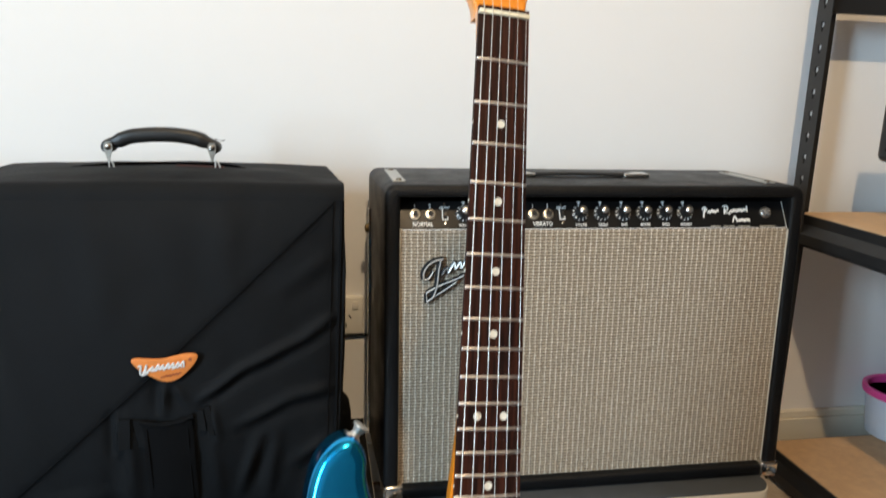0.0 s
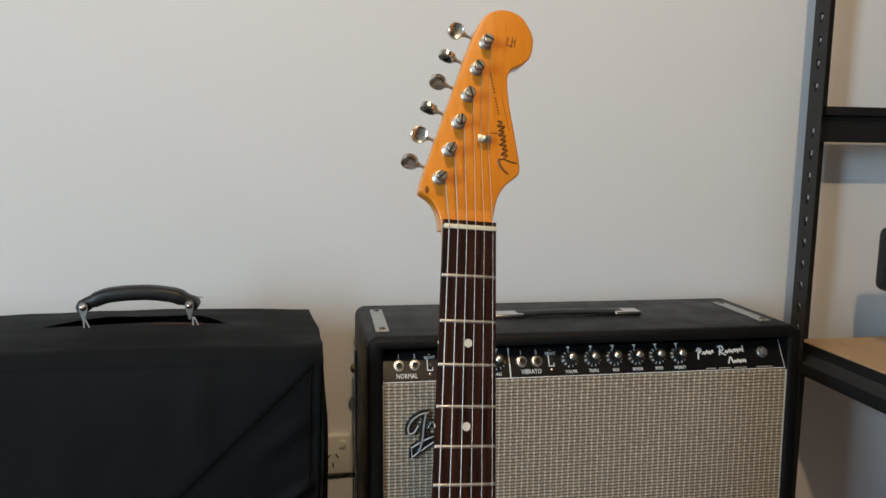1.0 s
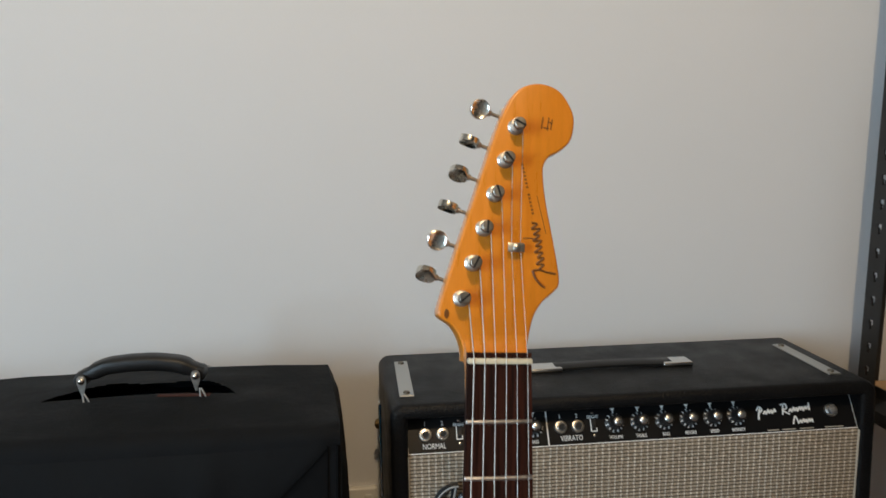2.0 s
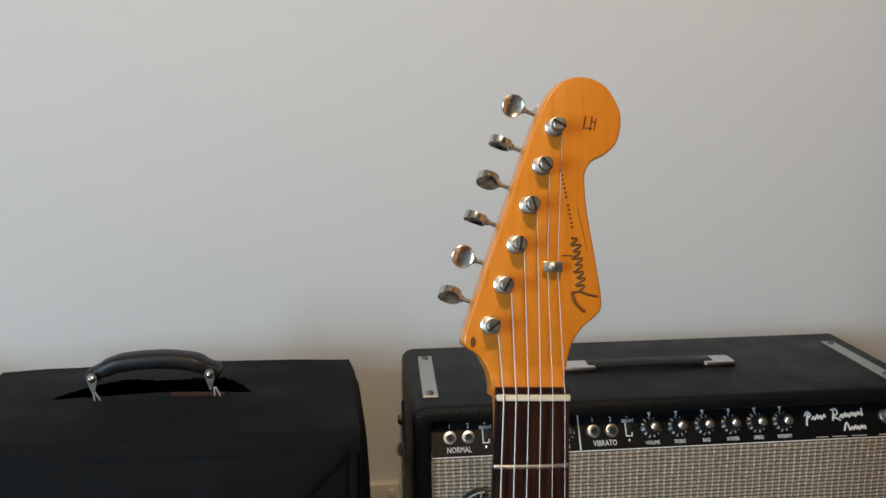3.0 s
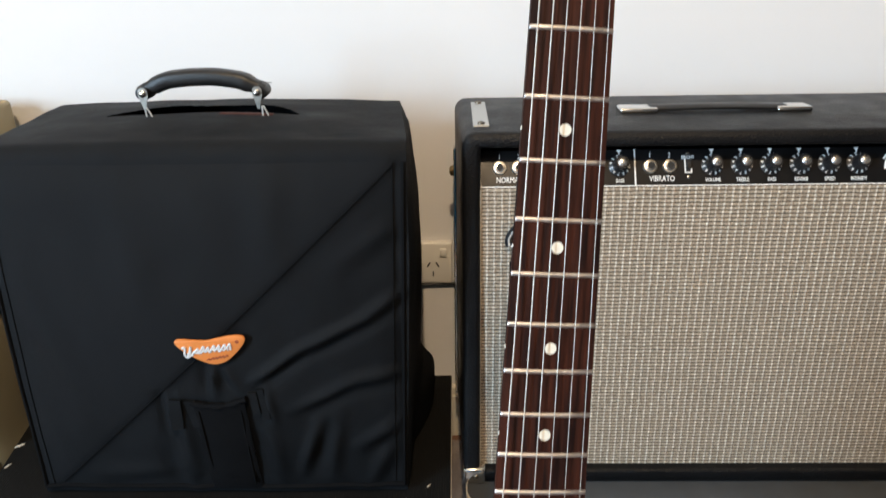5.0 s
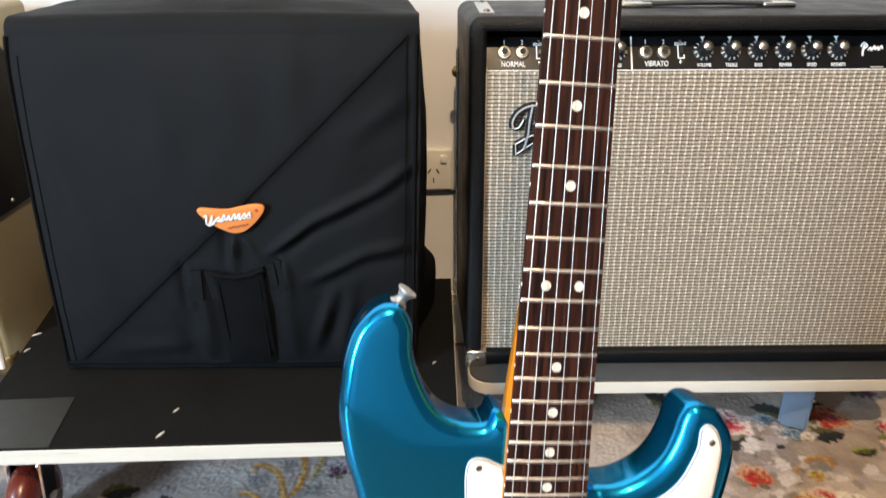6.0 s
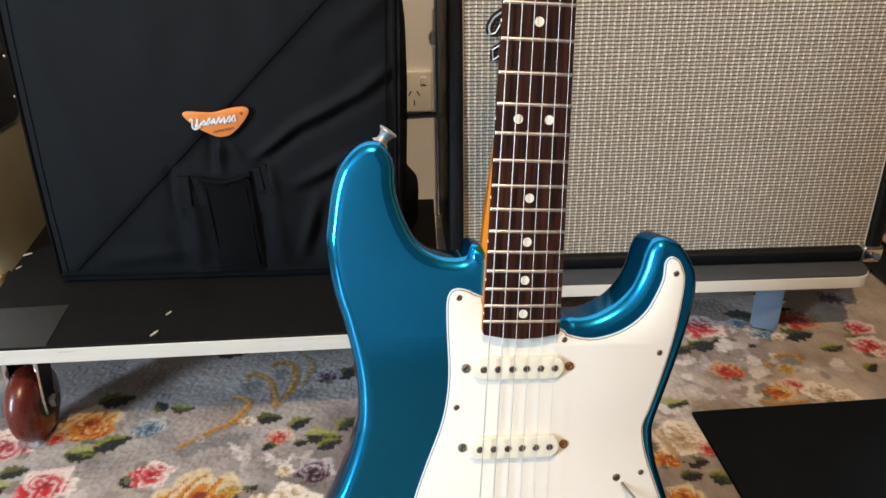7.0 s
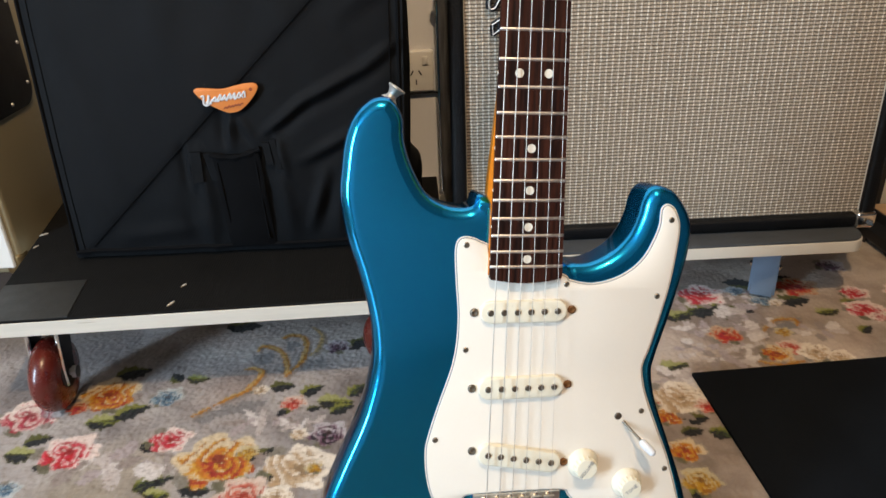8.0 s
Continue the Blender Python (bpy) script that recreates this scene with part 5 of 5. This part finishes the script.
# ---- the electric guitar; x across, y up the neck from the nut, z out of the fingerboard ----
GO, GU, GW = Vector((0.2171, 1.1565, 0.7911)), Vector((-0.0566, -0.2603, -0.9639)).normalized(), Vector((0.9935, 0.0805, -0.0800))
GW = (GW - GU * GW.dot(GU)).normalized()
GN = GU.cross(GW)
GMAT = Matrix.Translation(GO) @ Matrix((GW, -GU, GN)).transposed().to_4x4()
gtr = thing("electric_guitar", GMAT, "metallic blue electric guitar with parchment pickguard and rosewood fingerboard", "guitar")
def gv(a, d):
    return Vector((a / 1000, -d / 1000))
def fret_at(n):
    return 647.7 * (1 - 2 ** (-n / 12))
def board_half(d):
    return 21.0 + 7.0 * d / 465.0
TOP = -0.0095
outline = spline([gv(*p) for p in ((-29, 404), (-41, 412), (-59, 411), (-74, 402), (-85, 383), (-91, 364), (-92, 348), (-97, 337.5), (-104, 332), (-116, 334.5), (-128, 347), (-134, 363), (-137, 385), (-138, 405), (-133, 435), (-125, 461), (-117, 494), (-114.4, 522), (-116.5, 546), (-125.5, 579), (-141, 616), (-153, 646), (-160, 676), (-156, 705), (-136, 725), (-100, 735), (-50, 739), (20, 740), (80, 738), (125, 730), (150, 711), (156, 688)) + ((147, 651), (132, 611), (118, 575), (112.5, 550), (114, 536), (123.5, 502), (132.5, 465), (136.5, 437), (133.5, 419), (123, 403.5), (115, 398), (106, 396), (99, 399), (94.5, 407), (91.5, 420), (85, 435), (74, 447), (58, 455.5), (43, 457), (29, 452))], 6)
outline = [Vector((p.x, p.y)) for p in outline]
bm = nbm(); slab(bm, outline, TOP - 0.0445, TOP, 0.0105, 7, True)
part("body", bm, lacquer_blue, gtr, "glossy metallic blue contoured body", angle=60)
# pickguard, three plies
guard = spline([gv(*p) for p in ((-28, 439), (-38, 434.5), (-46, 433), (-51.5, 436), (-53.5, 445), (-52.5, 466), (-50.4, 494), (-51.2, 516), (-55, 537), (-65, 567.5), (-72, 591), (-74.6, 606), (-73, 629), (-67, 649), (-56, 660), (-45, 653), (-42, 646), (-30, 644.5), (34, 644.5), (44, 650), (60, 672), (92, 702), (124, 716), (140, 704), (144, 676), (130, 626), (117.5, 595), (105.5, 565), (100.8, 546), (101.2, 537), (105, 526.5), (112.5, 498.5), (118.7, 471), (122.2, 444), (123, 426), (119, 414.5), (114.5, 410), (110, 409.5), (106.5, 414), (105.8, 426), (101, 439.5), (95, 450.5), (86, 459.5), (73, 466.8), (55, 470.8), (37, 467.5), (29, 462))], 5)
guard = [Vector((p.x, p.y)) for p in guard] + [gv(26, 455), gv(-26, 455)]
bm = nbm(); slab(bm, guard, TOP + 0.0001, TOP + 0.0009); pg = part("pickguard", bm, guard_white, gtr, "aged parchment pickguard", smooth=False)
bm = nbm(); slab(bm, inset(guard, 0.0008), TOP + 0.0009, TOP + 0.0014); part("middle_ply", bm, guard_black, pg, "dark middle ply", smooth=False)
bm = nbm(); slab(bm, inset(guard, 0.0015), TOP + 0.0014, TOP + 0.0023, 0.0004, 2); part("top_ply", bm, guard_white, pg, "aged parchment top ply", angle=60)
PZ = TOP + 0.0023
def screw(a, d, z, r, parent):
    bm = nbm(); lathe(bm, [(r, -0.0003), (r, 0.0003), (r * 0.7, 0.0008), (r * 0.3, 0.0006)], Matrix.Translation((a / 1000, -d / 1000, z)), 12)
    s = part("screw", bm, screw_metal, parent)
for a, d in ((-45, 439.5), (-44, 521.6), (-66.7, 595), (33.7, 471), (107.8, 482), (115, 421.6), (101.6, 578), (125.4, 630), (-56, 652)):
    screw(a, d, PZ, 0.0023, pg)
# single-coil pickups
for (x0, d0), (x1, d1), lift in (((-37.6, 491.8), (38.2, 491.2), 0.0028), ((-37.8, 553.2), (37.8, 552.4), 0.0034), ((-37.4, 605.6), (38.6, 619), 0.0042)):
    c, ang = gv((x0 + x1) / 2, (d0 + d1) / 2), math.degrees(math.atan2(-(d1 - d0), x1 - x0))
    m = Matrix.Translation((c.x, c.y, PZ)) @ pose(0, 0, 0, 0, 0, ang)
    ol = [Vector((sx * 0.0255 + 0.0088 * math.cos(t), 0.0088 * math.sin(t))) for sx, t0 in ((1, -90), (-1, 90)) for t in [radians(t0 + 180 * k / 10) for k in range(11)]]
    bm = nbm(); slab(bm, ol, -0.004, lift + 0.001, 0.0014, 3); bm.transform(m)
    pk = part("pickup", bm, pickup_white, gtr, "aged white single-coil pickup cover", angle=50)
    for k in range(6):
        bm = nbm(); lathe(bm, [(0.0025, lift), (0.0025, lift + 0.0017), (0.0021, lift + 0.002)], m @ pose(-0.0262 + 0.01048 * k, 0, 0), 14); part("pole_piece", bm, screw_metal, pk, "dull steel pole piece")
    for s in (-1, 1):
        bm = nbm(); lathe(bm, [(0.0034, -0.0002), (0.0033, 0.001), (0.002, 0.0016), (0.0007, 0.001)], m @ pose(s * 0.0384, 0, 0), 12); part("mounting_screw", bm, rust if s > 0 else screw_metal, pk, "rusty mounting screw")
# controls
for a, d, turn in ((54.5, 621, 35), (93, 640.5, 20), (120, 672, 90)):
    m = Matrix.Translation((a / 1000, -d / 1000, PZ)) @ pose(0, 0, 0, 0, 0, turn)
    bm = nbm(); lathe(bm, [(0.0128, 0.0003), (0.0128, 0.001), (0.0115, 0.0035), (0.0092, 0.006), (0.0088, 0.0105), (0.008, 0.0118), (0.0006, 0.0122)], m, 28)
    kn = part("knob", bm, pickup_white, gtr, "aged white skirted knob", angle=40)
    for k in range(16):
        bm = nbm(); box(bm, -0.0004, 0.0004, 0.0086, 0.0094, 0.006, 0.0112, m=m @ pose(0, 0, 0, 0, 0, 22.5 * k)); part("grip_rib", bm, pickup_white, kn, smooth=False)
    for k in range(10):
        bm = nbm(); box(bm, -0.0003, 0.0003, 0.0102, 0.0118, 0.0036, 0.0041, m=m @ pose(0, 0, 0, 0, 0, 28 * k) @ pose(0, 0, 0.0004, -28)); part("scale_mark", bm, guard_black, kn, smooth=False)
    words("VOLUME" if d < 630 else "TONE", 0.0042, m @ pose(0, 0, 0.0122, 0, 0, 20), guard_black, kn, "knob_lettering", 0.0001)
bm = nbm()
s0, s1 = gv(86.5, 586), gv(104.5, 605)
rod(bm, (s0.x, s0.y, PZ), (s1.x - 0.004, s1.y + 0.004, PZ + 0.0125), 0.0011, 8); sw = part("switch_lever", bm, screw_metal, gtr, "thin steel switch lever")
m, ln = along((s1.x - 0.006, s1.y + 0.006, PZ + 0.0115), (s1.x + 0.003, s1.y - 0.003, PZ + 0.017))
bm = nbm(); lathe(bm, [(0.0018, -0.001), (0.0032, 0.001), (0.0036, 0.006), (0.003, 0.0125), (0.001, 0.0145)], m, 14); part("switch_tip", bm, badge_white, sw, "white plastic switch tip")
for a, d in ((82.2, 581.6), (107, 608)):
    screw(a, d, PZ, 0.0031, pg)
# bridge
bm = nbm(); box(bm, -0.036, 0.036, -0.684, -0.643, TOP + 0.0024, TOP + 0.0050, 0.001, 2); br = part("bridge_plate", bm, nickel, gtr, "nickel tremolo bridge plate")
for k in range(6):
    x = -0.02625 + 0.0105 * k
    bm = nbm(); box(bm, x - 0.0048, x + 0.0048, -0.668, -0.645, TOP + 0.006, TOP + 0.0085, 0.0008, 2); box(bm, x - 0.0048, x + 0.0048, -0.668, -0.665, TOP + 0.0045, TOP + 0.0115, 0.0006, 1); part("saddle", bm, nickel, br, "bent steel saddle")
    bm = nbm(); lathe(bm, [(0.0024, -0.0004), (0.0024, 0.0012), (0.001, 0.0014)], Matrix.Translation((x, -0.6455, TOP + 0.0045)), 10); part("bridge_screw", bm, chrome, br)
# strap button at the horn
m, ln = along((-0.1015, -0.3340, TOP - 0.018), (-0.0965, -0.3265, TOP - 0.017))
bm = nbm(); lathe(bm, [(0.0065, 0), (0.0042, 0.002), (0.0036, 0.0045), (0.0052, 0.0082), (0.0070, 0.0098), (0.0068, 0.0108), (0.001, 0.0112)], m, 18); part("strap_button", bm, strap_metal, gtr, "nickel strap button")
# neck: maple shaft, heel, headstock
def neck_section(d, depth, square=0.0):
    h = (board_half(max(d, 0)) - (1.3 if 30 < d < 340 else 0.2)) / 1000
    out = []
    flare = 0.0040 * max(0.0, min(1.0, (d - 335) / 62)) ** 1.2 if d < 405 else 0.0008   # the heel widens on the bass side
    for k in range(17):
        a = math.pi * k / 16
        c, s = math.cos(a), math.sin(a)
        p = 1.0 - 0.45 * square
        out.append(Vector(((h + (flare if c < 0 else 0)) * math.copysign(abs(c) ** p, c), -d / 1000, -0.0045 - (depth - 0.0045) * abs(s) ** (0.75 * p))))
    return out
bm = nbm()
rings(bm, [neck_section(d, dep, sq) for d, dep, sq in ((-4, 0.0262, 0.95), (0.5, 0.0245, 0.6), (6, 0.022, 0.25), (16, 0.0204, 0.05), (32, 0.0202, 0.0), (150, 0.021, 0), (300, 0.0225, 0.15), (322, 0.023, 0.4), (345, 0.0238, 0.65), (360, 0.0245, 0.85), (375, 0.0252, 0.95), (390, 0.0254, 1.0), (402, 0.0255, 1.0), (408, 0.0255, 1.0), (415, 0.0255, 1.0), (462, 0.0255, 1.0))])
part("neck", bm, maple, gtr, "amber lacquered maple neck", angle=50)
head = spline([gv(*p) for p in ((-20.5, 0.0), (-21.3, -8.0), (-24.0, -16.0), (-29.0, -23.0), (-36.0, -27.5), (-38.0, -31.0), (-36.0, -40.0), (-25.7, -73.5), (-13.3, -111.8), (-0.1, -153.3), (8.9, -174.8), (17.9, -184.5), (30.9, -188.0), (43.9, -184.0), (51.9, -173.7), (54.9, -163.5), (52.4, -150.2), (44.9, -142.1), (36.9, -137.5), (32.9, -130.7), (32.8, -122.3), (34.6, -106.6), (39.4, -82.7), (43.6, -60.2), (43.8, -51.0), (40.0, -46.0), (32.0, -39.0), (26.0, -29.0), (22.5, -14.0), (20.8, -3.0), (20.5, 0.0))], 5, False)
bm = nbm(); slab(bm, [Vector((p.x, p.y)) for p in head], -0.0265, -0.0118, 0.0016, 3, True)
hs = part("headstock", bm, maple, gtr, "amber lacquered maple headstock", angle=50)
bm = nbm()   # the curved step up to the nut
rings(bm, [[Vector((sx * 0.0204, (0.003 + 0.0024 * k), -0.0118 + 0.0068 * (1 - math.sin(math.pi / 2 * k / 6)))) for k in range(7)] + [Vector((sx * 0.0208, 0.003, -0.0130))] for sx in (-1, 1)])
part("headstock_step", bm, maple, gtr, "curved step behind the nut", angle=60)
bm = nbm()   # the dark end of the fingerboard
def board_section(d, z0=-0.0048):
    h = board_half(max(d, 0)) / 1000
    return [Vector((h * u, -d / 1000, -0.0011 * u * u)) for u in (-1, -0.5, 0, 0.5, 1)] + [Vector((h, -d / 1000, z0)), Vector((-h, -d / 1000, z0))]
rings(bm, [board_section(d) for d in (-6.5, 0, 100, 200, 300, 400, 463)] + [[Vector((v.x * 0.97, v.y - (0.003 * (1 - (v.x / 0.028) ** 2)), v.z)) for v in board_section(465)]])
fb = part("fingerboard", bm, rosewood, gtr, "dark rosewood fingerboard", angle=25)
for n in range(1, 22):
    d = fret_at(n)
    h = (board_half(d) + 0.1) / 1000
    bm = nbm()
    rings(bm, [[Vector((h * u, -d / 1000 + 0.00125 * math.cos(a), -0.0011 * u * u - 0.0003 + 0.00125 * math.sin(a) * (1 if abs(u) < 0.99 else 0.5))) for a in [math.pi * k / 6 for k in range(7)]] for u in (-1, -0.97, -0.5, 0, 0.5, 0.97, 1)])
    part("fret", bm, fret_metal, fb)
for n in (3, 5, 7, 9, 12, 15, 17, 19, 21):
    d = (fret_at(n) + fret_at(n - 1)) / 2
    for a in ((-10.7, 10.7) if n == 12 else (0,)):
        bm = nbm(); lathe(bm, [(0.0032, -0.0012), (0.0032, 0.00012), (0.0005, 0.00015)], Matrix.Translation((a / 1000, -d / 1000, -0.0011 * (a / board_half(d)) ** 2)), 20); part("position_dot", bm, inlay, fb)
    bm = nbm(); lathe(bm, [(0.0012, 0), (0.001, 0.0003)], Matrix.Translation((-board_half(d) / 1000, -d / 1000, -0.003)) @ pose(0, 0, 0, 0, -90, 0), 8); part("side_dot", bm, inlay, fb)
bm = nbm(); box(bm, -0.021, 0.021, -0.0005, 0.003, -0.004, 0.0016, 0.0007, 2); part("nut", bm, bone, gtr, "cream bone nut")
# tuners
posts = [(-23.4 + 35.8 * k / 5, -40.4 - 115.6 * k / 5) for k in range(6)]
side_dir = Vector((-0.954, 0.298, 0))   # from the posts out over the edge
for k, (a, d) in enumerate(posts):
    p = Vector((a / 1000, -d / 1000, -0.0118))
    bm = nbm(); lathe(bm, [(0.0054, 0), (0.0054, 0.0012), (0.0042, 0.002)], Matrix.Translation(p), 18); bush = part("tuner_bushing", bm, nickel, gtr, "nickel bushing", angle=30)
    bm = nbm(); lathe(bm, [(0.0030, 0), (0.0030, 0.008), (0.0036, 0.0092), (0.0039, 0.0104), (0.0039, 0.0120), (0.0033, 0.0126), (0.0010, 0.0126)], Matrix.Translation(p), 16); post = part("string_post", bm, screw_grey, bush, "slotted string post")
    bm = nbm(); box(bm, -0.0041, 0.0041, -0.0007, 0.0007, 0.0095, 0.0128, m=Matrix.Translation(p) @ pose(0, 0, 0, 0, 0, 40 + 23 * k)); part("slot", bm, dark_slot, bush, smooth=False)
    bm = nbm(); tube(bm, [p + Vector((0.0042 * math.cos(t), 0.0042 * math.sin(t), 0.0032 + 0.00125 * t / 6.28)) for t in [k2 * 0.5 for k2 in range(58)]], 0.0006, 5); part("string_winding", bm, string_metal, bush)
    e0, e1 = p + side_dir * 0.004 + Vector((0.003, 0.0095, -0.0195)), p + side_dir * 0.0172 + Vector((0.003, 0.0095, -0.0195))
    bm = nbm(); box(bm, -0.0075, 0.0075, -0.012, 0.012, -0.009, 0, 0.002, 2, Matrix.Translation(p + Vector((0.002, 0.006, -0.0148)))); tn = part("tuner_housing", bm, nickel, gtr, "nickel tuner housing")
    bm = nbm(); m, ln = along(e0, e1); lathe(bm, [(0.0013, 0), (0.0013, ln * 0.82), (0.0021, ln * 0.86), (0.0023, ln)], m, 12); part("shaft", bm, screw_grey, tn)
    ang = (58, 12, 84, 62, 86, 10)[k]
    mb = Matrix.Translation(e1) @ Matrix((side_dir, Vector((0.298, 0.954, 0)), Vector((0, 0, 1)))).transposed().to_4x4() @ pose(0, 0, 0, ang)
    bm = nbm()   # a dished disc, thinner across its middle
    lathe(bm, [(0.0006, -0.0020), (0.0034, -0.0022), (0.0056, -0.0027), (0.0064, -0.0031), (0.0070, -0.0026), (0.0071, 0.0), (0.0070, 0.0026), (0.0064, 0.0031), (0.0056, 0.0027), (0.0034, 0.0022), (0.0006, 0.0020)], Matrix.Identity(4), 28)
    for v in bm.verts:
        v.co.z *= 0.66 + 0.40 * (v.co.x / 0.0071) ** 2
        v.co.x = v.co.x * 0.97 + 0.0064
    bm.transform(mb)
    part("button", bm, button_nickel, tn, "oval nickel tuner button", angle=40)
# strings
gauges = (0.00044, 0.00036, 0.00029, 0.00022, 0.00018, 0.00016)
for k in range(6):
    xn, xb = -0.0175 + 0.007 * k, -0.02625 + 0.0105 * k
    a, d = posts[k]
    pts = [(xb, -0.6665, TOP + 0.0115), (xb, -0.6477, TOP + 0.0125), (xn, 0.0, 0.0019), (xn, 0.003, 0.0017)]
    if k >= 4:
        pts.append((0.0093 + 0.006 * (k - 4), 0.0745, -0.0078))
    pts.append((a / 1000 + 0.0042, -d / 1000 - 0.001, -0.0075))
    bm = nbm(); tube(bm, pts, gauges[k], 6); part("string", bm, string_metal, gtr)
bm = nbm(); box(bm, 0.0066, 0.0180, 0.0715, 0.0775, -0.0078, -0.0066, 0.0005, 2); lathe(bm, [(0.0026, 0), (0.0026, 0.0012), (0.0012, 0.002)], Matrix.Translation((0.0123, 0.0745, -0.0066)), 12); rod(bm, (0.0123, 0.0745, -0.0118), (0.0123, 0.0745, -0.0066), 0.0019, 10); part("string_tree", bm, nickel, gtr, "nickel string tree")
# headstock marks, plain wavy strokes
HM = Matrix.Translation((0, 0, -0.0121))
stroke("wavy_mark", [(0.0262 - 0.15 * (d - 0.091) + q, d) for d, q in uneven(0.0925, 0.0, 0.0615, 0.0, 8, 0.0036)], 0.0007, HM, decal_brown, hs)
stroke("wavy_mark", [(0.0251, 0.0600), (0.0268, 0.0555), (0.0300, 0.0515), (0.0335, 0.0490)], 0.0009, HM, decal_brown, hs)
stroke("wavy_mark", [(0.0253, 0.0600), (0.0300, 0.0607), (0.0350, 0.0592), (0.0410, 0.0583)], 0.0007, HM, decal_brown, hs)
stroke("wavy_mark", [(0.0186, 0.0812), (0.0230, 0.0815), (0.0284, 0.0808)], 0.0004, HM, decal_brown, hs)
bm = nbm(); lathe(bm, [(0.0024, 0), (0.0018, 0.0002)], Matrix.Translation((-0.0325, 0.0305, -0.0119)) @ Matrix.Diagonal((0.8, 1.5, 1, 1)), 10); part("dent", bm, decal_brown, hs, "dark dent in the lacquer")
for k in range(14):
    if k != 7:
        bm = nbm(); box(bm, -0.0008, 0.0008, -0.00065, 0.00065, -0.0119, -0.01168, m=pose(0.0177 + 0.00057 * k, 0.1308 - 0.00251 * k, 0, 0, 0, 13)); part("small_print_bar", bm, decal_brown, hs, smooth=False)
bm = nbm(); box(bm, -0.0002, 0.0002, -0.013, 0.013, -0.0119, -0.01172, m=pose(0.0312, 0.0975, 0, 0, 0, 14)); part("fine_line", bm, decal_brown, hs, smooth=False)
for a, d, l, turn in ((31.6, 160.4, 8.2, -9), (35.7, 160.0, 9.0, -9), (38.2, 159.6, 7.2, -10), (34.2, 157.0, 4.0, 84), (37.2, 161.0, 3.4, 80)):
    bm = nbm(); box(bm, -0.00045, 0.00045, -l / 2000, l / 2000, -0.0119, -0.01168, m=pose(a / 1000, d / 1000, 0, 0, 0, turn)); part("print_bar", bm, decal_brown, hs, smooth=False)

# ---- guitar stand under and behind the body ----
stand = thing("guitar_stand", (0.17, 1.0, 0.0), "black tubular guitar stand holding the guitar", "guitar stand")
def gw(a, d, h):
    return GMAT @ Vector((a / 1000, -d / 1000, h))
for s in (-1, 1):
    foot = gw(s * 60, 743, -0.032)
    bm = nbm(); tube(bm, [gw(s * 60, 742.5, -0.006), gw(s * 60, 746, -0.012), gw(s * 60, 747, -0.035), gw(s * 60, 745, -0.065)], 0.006, 8); part("yoke_arm", bm, black_plastic, stand)
    back = gw(s * 60, 745, -0.065)
    bm = nbm(); tube(bm, [back, Vector((back.x + s * 0.05, back.y - 0.02, 0.008)), Vector((back.x + s * 0.09, back.y - 0.06, 0.008))], 0.007, 8); part("leg", bm, black_plastic, stand)
mid = gw(0, 620, -0.066)
bm = nbm(); tube(bm, [gw(-60, 745, -0.065), gw(0, 742, -0.07), gw(60, 745, -0.065)], 0.006, 8); part("crossbar", bm, black_plastic, stand)
bm = nbm(); tube(bm, [gw(0, 742, -0.07), mid, gw(0, 560, -0.063)], 0.007, 8); part("spine", bm, black_plastic, stand)
bm = nbm(); tube(bm, [mid, Vector((mid.x, mid.y + 0.16, 0.008))], 0.007, 8); part("rear_leg", bm, black_plastic, stand)
bm = nbm(); box(bm, -0.03, 0.03, -0.566, -0.554, -0.062, -0.0545, 0.002, 2, GMAT); part("back_pad", bm, black_plastic, stand)
